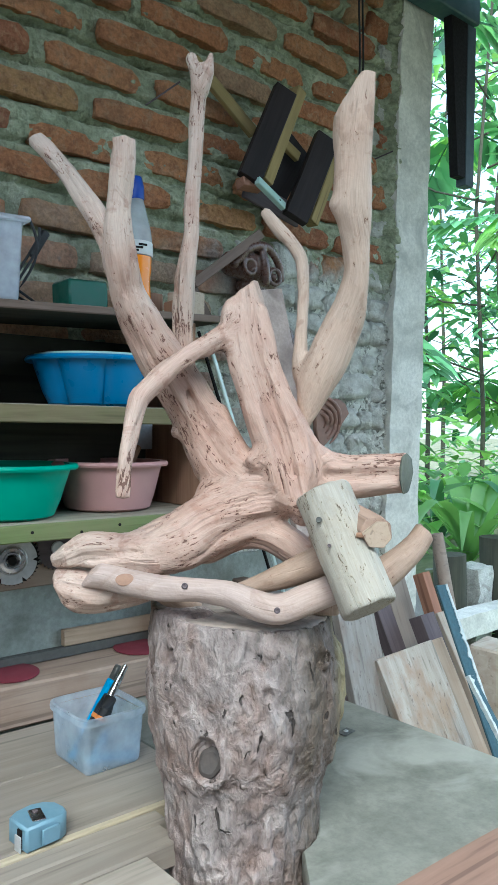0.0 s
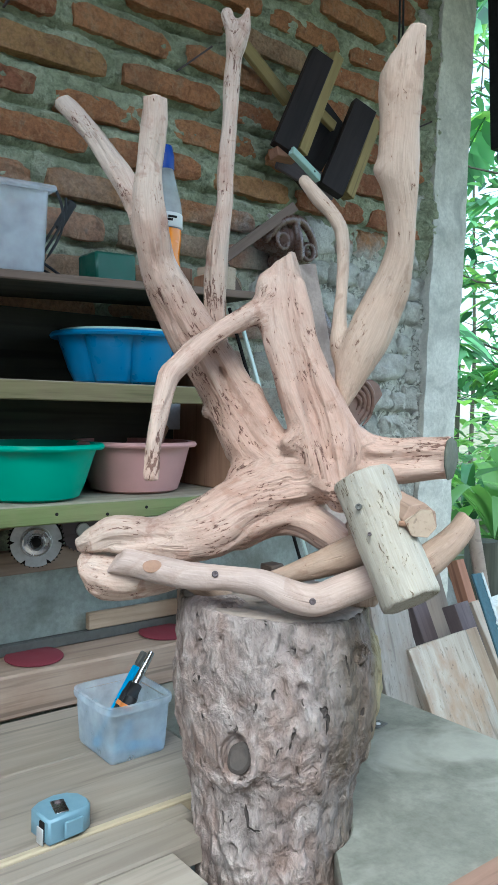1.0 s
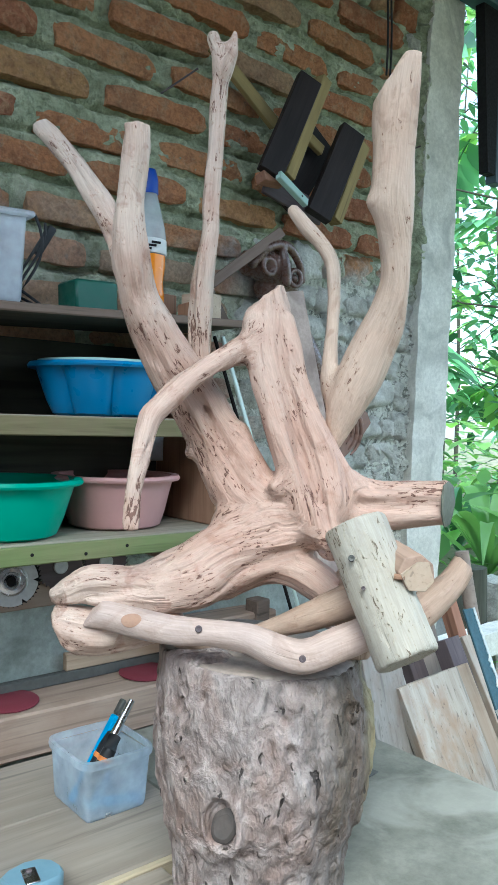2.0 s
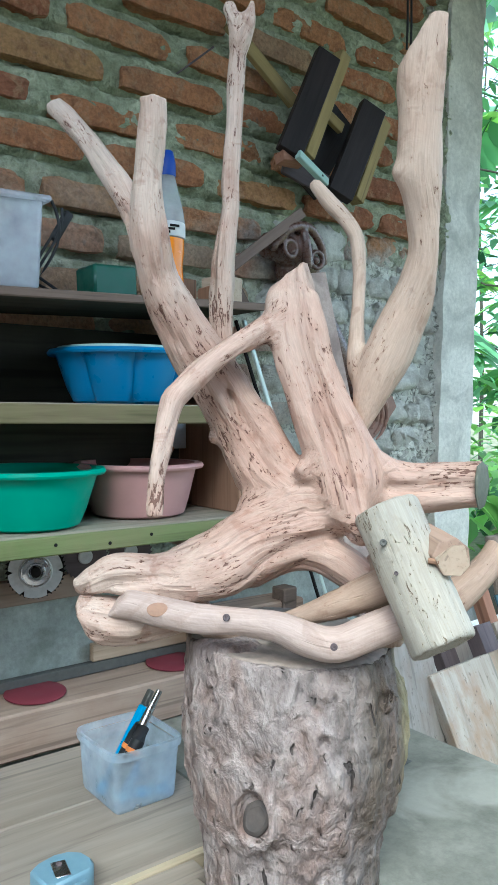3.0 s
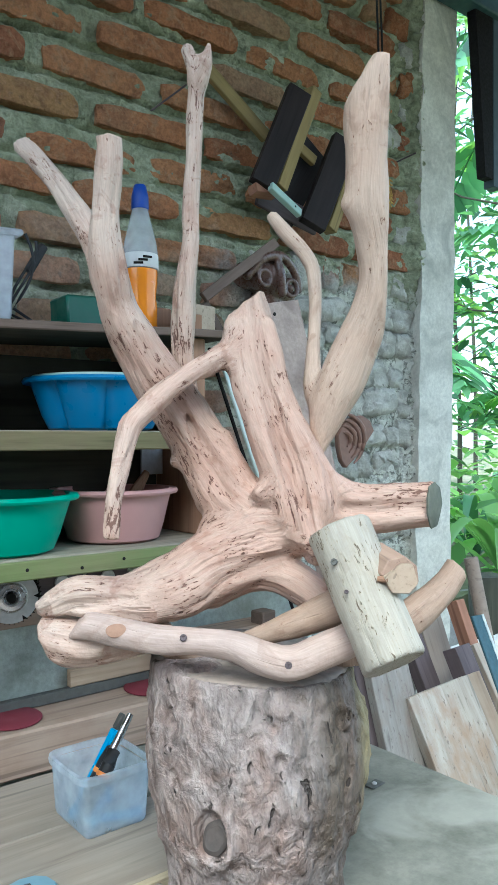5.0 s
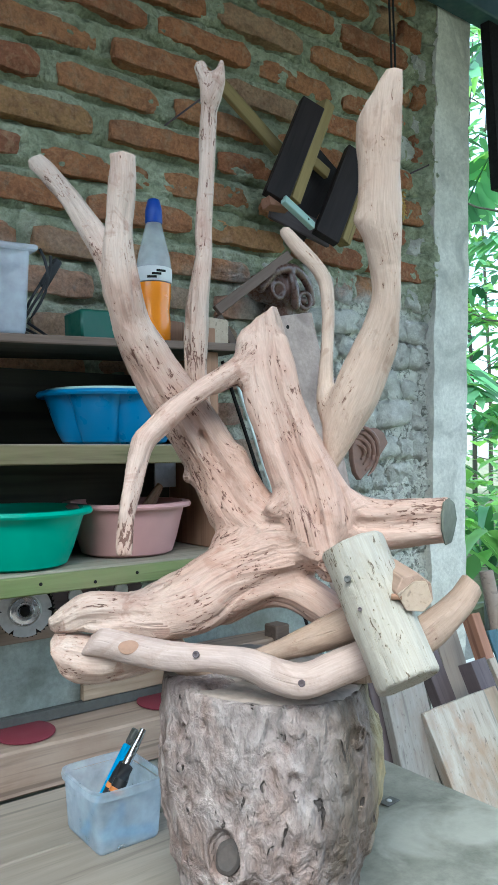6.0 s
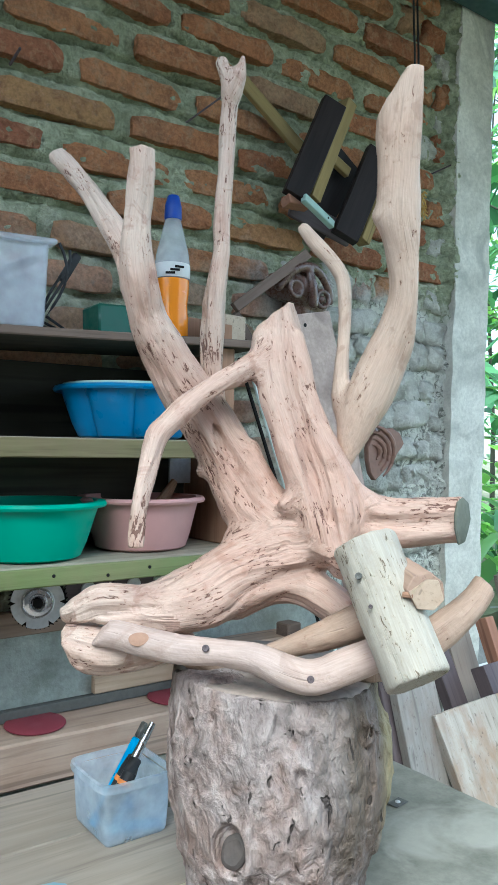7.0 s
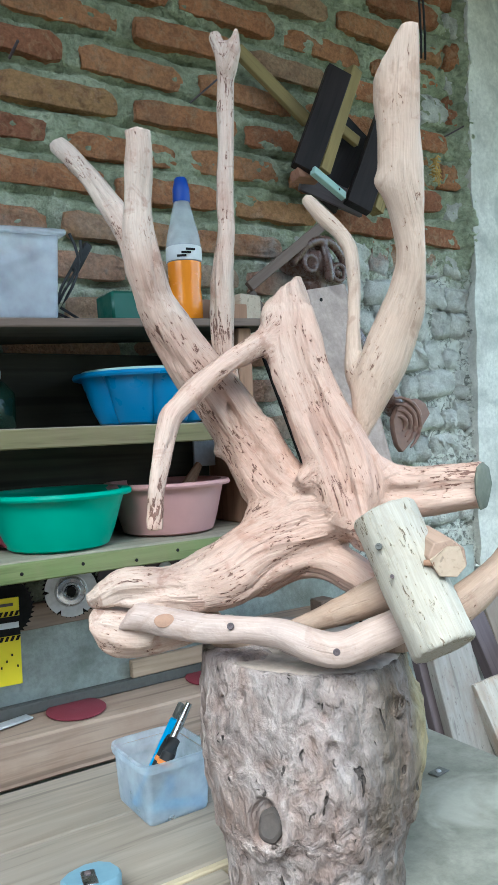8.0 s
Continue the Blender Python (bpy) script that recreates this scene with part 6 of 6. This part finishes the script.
# ---------------------------------------------------------------- garden outside
rnd = random.Random(12)


def leaf_card(bm, at, way, up, size, width=0.42, fold=0.25):
    """One leaf: a folded, pointed blade of four faces."""
    way, up = Vector(way).normalized(), Vector(up).normalized()
    side = way.cross(up).normalized()
    up = side.cross(way)
    wide = size * width * 0.5

    def place(along, across, rise):
        return bm.verts.new(Vector(at) + way * (size * along) + side * (wide * across) + up * (fold * wide * rise - 0.2 * size * along * along))
    b0, c1, c2, t0 = place(0, 0, 0), place(0.32, 0, 0), place(0.68, 0, 0), place(1, 0, 0)
    for sgn in (1, -1):
        e1, e2 = place(0.30, 0.92 * sgn, 1), place(0.66, 0.72 * sgn, 0.8)
        for face in ((b0, c1, e1), (c1, c2, e2, e1), (c2, t0, e2)):
            bm.faces.new(face if sgn > 0 else face[::-1])


def tree(x, y, height, spread, count, size, mat, label, low=0.25):
    top = tagged(empty("tree", pose(x, y, 0)), label, "tree", "garden trees")
    trunk = tube([(0, 0, -0.1), (0.05, 0.03, height * 0.3), (-0.04, 0.06, height * 0.6), (0.02, 0, height * 0.9)], 0.008 + height * 0.0025, 10, lambda t: 1.2 - 0.95 * t)
    limbs = []
    for k in range(15):
        z = height * (low + (0.95 - low) * (k + 0.5) / 15)
        a = k * 2.4 + rnd.uniform(-0.4, 0.4)
        reach = spread * rnd.uniform(0.55, 1.0)
        end = Vector((reach * math.cos(a), reach * math.sin(a), z + rnd.uniform(-0.1, 0.5)))
        start = Vector((0, 0, z))
        limbs.append((start, end))
        join(trunk, tube([start, start.lerp(end, 0.5) + Vector((0, 0, 0.12)), end], 0.005, 6, lambda t: 1.2 - t))
    part("trunk", trunk, TRUNK, top)
    crown = bmesh.new()
    for k in range(count):
        s, e = rnd.choice(limbs)
        p = s.lerp(e, rnd.uniform(0.3, 1.08)) + Vector((rnd.gauss(0, 0.2), rnd.gauss(0, 0.2), rnd.gauss(0, 0.16)))
        a = rnd.uniform(0, 2 * math.pi)
        leaf_card(crown, p, (math.cos(a), math.sin(a), rnd.uniform(-0.7, 0.25)), (rnd.uniform(-0.4, 0.4), rnd.uniform(-0.4, 0.4), 1), size * rnd.uniform(0.6, 1.3))
    part("crown", crown, mat, top, smooth=50)
    return top


tree(4.5, 2.75, 4.6, 1.1, 1500, 0.12, LEAF, "broad-leaved green tree in the garden")
tree(5.4, 4.0, 5.2, 1.5, 800, 0.16, LEAF, "dense dark green tree in the garden")
tree(6.6, 3.3, 5.6, 1.7, 700, 0.17, LEAF_BRIGHT, "bright green tree further off in the garden")
tree(7.6, 5.4, 6.5, 2.2, 550, 0.22, LEAF, "tall green tree at the garden's end", 0.1)


def lobed_leaf(size):
    """One large leaf with a midrib and deep pointed lobes."""
    b = bmesh.new()
    for k in range(6):
        t = 0.12 + 0.145 * k
        reach = size * (0.30 + 0.30 * math.sin(math.pi * (t + 0.12))) * 0.95
        for sgn in (1, -1):
            leaf_card(b, (size * t, 0, -0.10 * size * t * t), (0.62, sgn * 0.8, -0.10), (0, 0, 1), reach, 0.44, 0.2)
    leaf_card(b, (size * 0.72, 0, -0.06 * size), (1, 0, -0.25), (0, 0, 1), size * 0.36, 0.5, 0.2)
    join(b, tube([(-0.35 * size, 0, 0.05 * size), (0.3 * size, 0, 0), (0.95 * size, 0, -0.10 * size)], 0.006 * size / 0.4, 5))
    return b


broad = tagged(empty("tree", pose(4.05, 2.62, 0)), "tall tree with big deeply lobed green leaves", "tree", "garden trees")
stem_bm = tube([(0, 0, 0.5), (0.04, 0.02, 1.4), (-0.03, 0.05, 2.6), (0.03, 0.0, 3.9)], 0.013, 10, lambda t: 1.2 - 0.6 * t)
leaf_meshes = [mesh_of(lobed_leaf(z), "leaf", m, 60) for z, m in ((0.44, LEAF), (0.38, LEAF_BRIGHT), (0.50, LEAF), (0.34, LEAF_BRIGHT))]
for k in range(11):
    z = 1.45 + 0.2 * k
    a = 2.4 * k + 0.6
    tip = Vector((0.62 * math.cos(a), 0.62 * math.sin(a), z + 0.22))
    join(stem_bm, tube([(0, 0, z), (0.3 * math.cos(a), 0.3 * math.sin(a), z + 0.06), tip], 0.006, 6, lambda t: 1.2 - 0.6 * t))
    for i in range(4):
        ob = new("leaf", leaf_meshes[(k + i) % 4])
        ob.parent = broad
        way = a + (i - 1.5) * 0.85
        at = tip * (0.72 + 0.12 * i) if i < 3 else tip
        ob.matrix_local = pose(at.x, at.y, z + 0.20, rnd.uniform(-25, 25), rnd.uniform(5, 50), math.degrees(way))
part("trunk", stem_bm, TRUNK, broad)


def strap_plant(x, y, z, n, length, label, mat):
    top = tagged(empty("strap_plant", pose(x, y, z)), label, "plant", "garden plants")
    for k in range(n):
        a = k * 2.4
        bm = bmesh.new()
        lift, reach, w = rnd.uniform(1.0, 2.4), length * rnd.uniform(0.6, 1.15), length * rnd.uniform(0.035, 0.050)
        rows = []
        for i in range(12):
            t = i / 11
            r, h = reach * t, lift * length * (t - 0.85 * t * t)
            side = Vector((-math.sin(a), math.cos(a), 0)) * w * math.sin(math.pi * min(0.12 + t * 0.88, 0.99)) ** 0.7
            c = Vector((r * math.cos(a), r * math.sin(a), h))
            rows.append((bm.verts.new(c - side + Vector((0, 0, 0.25 * w))), bm.verts.new(c), bm.verts.new(c + side + Vector((0, 0, 0.25 * w)))))
        for p, q in zip(rows, rows[1:]):
            bm.faces.new((p[0], p[1], q[1], q[0]))
            bm.faces.new((p[1], p[2], q[2], q[1]))
        part("leaf", bm, mat, top, smooth=80)
    return top


strap_plant(2.98, 1.99, 0.74, 20, 0.68, "bright green strap-leaved plant beside the column", LEAF_BRIGHT)
strap_plant(3.35, 2.4, 0.76, 16, 0.6, "green strap-leaved plant in the garden", LEAF)
strap_plant(3.75, 2.2, 0.76, 16, 0.55, "low green strap-leaved plant in the garden", LEAF_BRIGHT)

undergrowth = bmesh.new()
for k in range(2600):
    d = rnd.uniform(2.6, 9.0)
    a = radians(rnd.uniform(8, 58))
    p = [d * math.cos(a), d * math.sin(a) + 0.1, abs(rnd.gauss(0, 0.36)) * min(d / 4, 1.5)]
    if p[1] > 1.95:
        p[2] += 0.72
    if p[0] < 2.5:
        continue
    b = rnd.uniform(0, 6.28)
    leaf_card(undergrowth, p, (math.cos(b), math.sin(b), rnd.uniform(-0.2, 0.9)), (0, 0, 1), rnd.uniform(0.1, 0.24), 0.4)
tagged(part("undergrowth", undergrowth, LEAF_BRIGHT, smooth=50), "dense green undergrowth behind the workshop", "undergrowth", kind="stuff")

tagged(part("bank", rough_box(2.35, 9.5, 1.95, 7.0, -0.1, 0.74, 0.25, 0.06, 4, 2.0), EARTH, smooth=60), "raised grassy earth bank behind the workshop", "bank", kind="structure")
kerb = tagged(empty("garden_rail"), "pale rail on short dark posts outside", "rail")
part("rail", rough_box(2.0, 4.4, 1.62, 1.70, 0.60, 0.68, 0.06, 0.006, 6), CONCRETE, kerb)
for x in (2.2, 2.75, 3.3, 3.9):
    part("post", rough_box(x, x + 0.08, 1.63, 1.69, 0.0, 0.598, 0.05, 0.005, x), BEAM, kerb)
for k in range(16):
    bm = bmesh.new()
    bmesh.ops.create_icosphere(bm, subdivisions=2, radius=1)
    for v in bm.verts:
        v.co *= 1 + 0.3 * noise.noise(v.co * 1.3 + Vector((k * 3.1, 0, 0)))
    x, y = 2.35 + 0.22 * (k % 8) + rnd.uniform(-0.05, 0.05), 1.90 + 0.04 * (k // 8)
    s = rnd.uniform(0.10, 0.2)
    ob = part("rock", shift(bm, Matrix.Diagonal((s, s * 0.8, s * 1.4, 1))), ROCK, smooth=60)
    ob.matrix_world = pose(x, y, s * 1.1 + (0.3 if k > 7 else 0.0), 0, 0, rnd.uniform(0, 180))
    tagged(ob, "rough grey rock piled outside the workshop", "rock", "rocks outside")
for x, y, h in ((2.55, 1.785, 0.86), (2.86, 1.785, 0.90), (3.3, 1.785, 0.9)):
    ob = tagged(part("fence_post", tube([(0, 0, 0), (0.01, 0, h * 0.5), (0, 0.01, h)], 0.062, 12), TRUNK), "dark weathered round fence post outside", "fence post", "fence posts")
    ob.matrix_world = pose(x, y, 0)

tagged(part("stone_post", rough_box(2.655, 2.755, 1.74, 1.83, 0, 0.80, 0.03, 0.014, 9), RUBBLE, smooth=60), "crumbling pale stone post between the dark posts", "post", "fence posts")

# ---------------------------------------------------------------- bricks of the wall
rnd = random.Random(7)
variants = []
for k in range(8):
    b = bmesh.new()
    bmesh.ops.create_cube(b, size=1)
    along = [e for e in b.edges if abs(e.verts[0].co.x - e.verts[1].co.x) > 0.5]
    bmesh.ops.subdivide_edges(b, edges=along, cuts=8, use_grid_fill=True)
    upright = [e for e in b.edges if abs(e.verts[0].co.z - e.verts[1].co.z) > 0.5]
    bmesh.ops.subdivide_edges(b, edges=upright, cuts=3, use_grid_fill=True)
    for v in b.verts:
        edges = (abs(v.co.x) > 0.45) + (abs(v.co.z) > 0.45)
        p = v.co * 1.0
        if v.co.y < 0:
            v.co.y += (0, 0.03, 0.09)[edges]
        if edges == 2:
            v.co.z *= 0.82
            v.co.x *= 0.985
        q = Vector((p.x * 7, p.y * 2, p.z * 2.2)) + Vector((k * 5.0, 1.3, 0))
        fine = q * 2.7
        v.co.z += 0.06 * noise.noise(q) + 0.06 * noise.noise(fine)
        v.co.y += 0.06 * noise.noise(fine + Vector((3, 0, 0)))
        v.co.x += 0.016 * noise.noise(q + Vector((0, 9, 0)))
        v.co.y += 0.08 * noise.noise(q * 1.6 + Vector((0, 0, 5)))
    variants.append(mesh_of(b, "brick", BRICK, 45))
# limewashed rubble: lumpy stones of all sizes at the wall's end
lumps = []
for k in range(10):
    b = bmesh.new()
    bmesh.ops.create_cube(b, size=1)
    bmesh.ops.subdivide_edges(b, edges=b.edges[:], cuts=4, use_grid_fill=True)
    for v in b.verts:
        p = v.co.normalized() * 0.62
        v.co = v.co.lerp(p, 0.38)
        q = v.co * 2.6 + Vector((k * 4.0, 0, 2.0))
        v.co += 0.16 * noise.noise_vector(q) + 0.10 * noise.noise_vector(q * 2.9)
    lumps.append([mesh_of(b, "stone", RUBBLE, 120)])
    lumps[-1].append(lumps[-1][0].copy())
    lumps[-1][1].materials[0] = BRICK
PITCH, LONG = 0.0798, 0.266
for row in range(-11, 11):
    z = 1.972 + row * PITCH
    x = ({1: 0.784, -1: 0.742, 3: 0.755}.get(row, 0.752) if row % 2 else {-2: 0.862, 2: 0.912}.get(row, 0.893)) - LONG * 2 + rnd.uniform(-0.010, 0.010)
    while x < 1.825:
        size = LONG - 0.036 + rnd.uniform(-0.014, 0.008)
        broken = x > 1.60 + rnd.uniform(-0.06, 0.10) or (z < 1.74 and x > 1.2)
        if broken:
            size = rnd.uniform(0.045, 0.13)
        end = min(x + size, 1.856)
        if end > 0.35 and end - x > 0.04:
            low = z < 1.70 + rnd.uniform(-0.05, 0.05)
            deep = WALL + 0.042 + rnd.uniform(-0.009, 0.007)
            if broken:
                ob = new("stone", lumps[rnd.randrange(10)][0 if low or rnd.random() < 0.45 else 1])
                tall = 0.074 + rnd.uniform(-0.022, 0.010)
                ob.matrix_local = pose((x + end) / 2, deep + 0.012, z + 0.026 + rnd.uniform(-0.009, 0.009), rnd.uniform(-9, 9), rnd.uniform(-9, 9), rnd.uniform(-8, 8)) @ Matrix.Diagonal(((end - x) * 1.06, 0.105, tall, 1))
            else:
                ob = new("brick", variants[rnd.randrange(8)])
                ob.matrix_local = pose((x + end) / 2, deep, z + 0.025 + rnd.uniform(-0.004, 0.004), rnd.uniform(-3, 3), rnd.uniform(-1.6, 1.6), rnd.uniform(-1.5, 1.5)) @ Matrix.Diagonal((end - x, 0.10, 0.0465 + rnd.uniform(-0.004, 0.004), 1))
            ob.parent = wall
        x = end + (0.006 if broken else 0.036) + rnd.uniform(-0.006, 0.006)
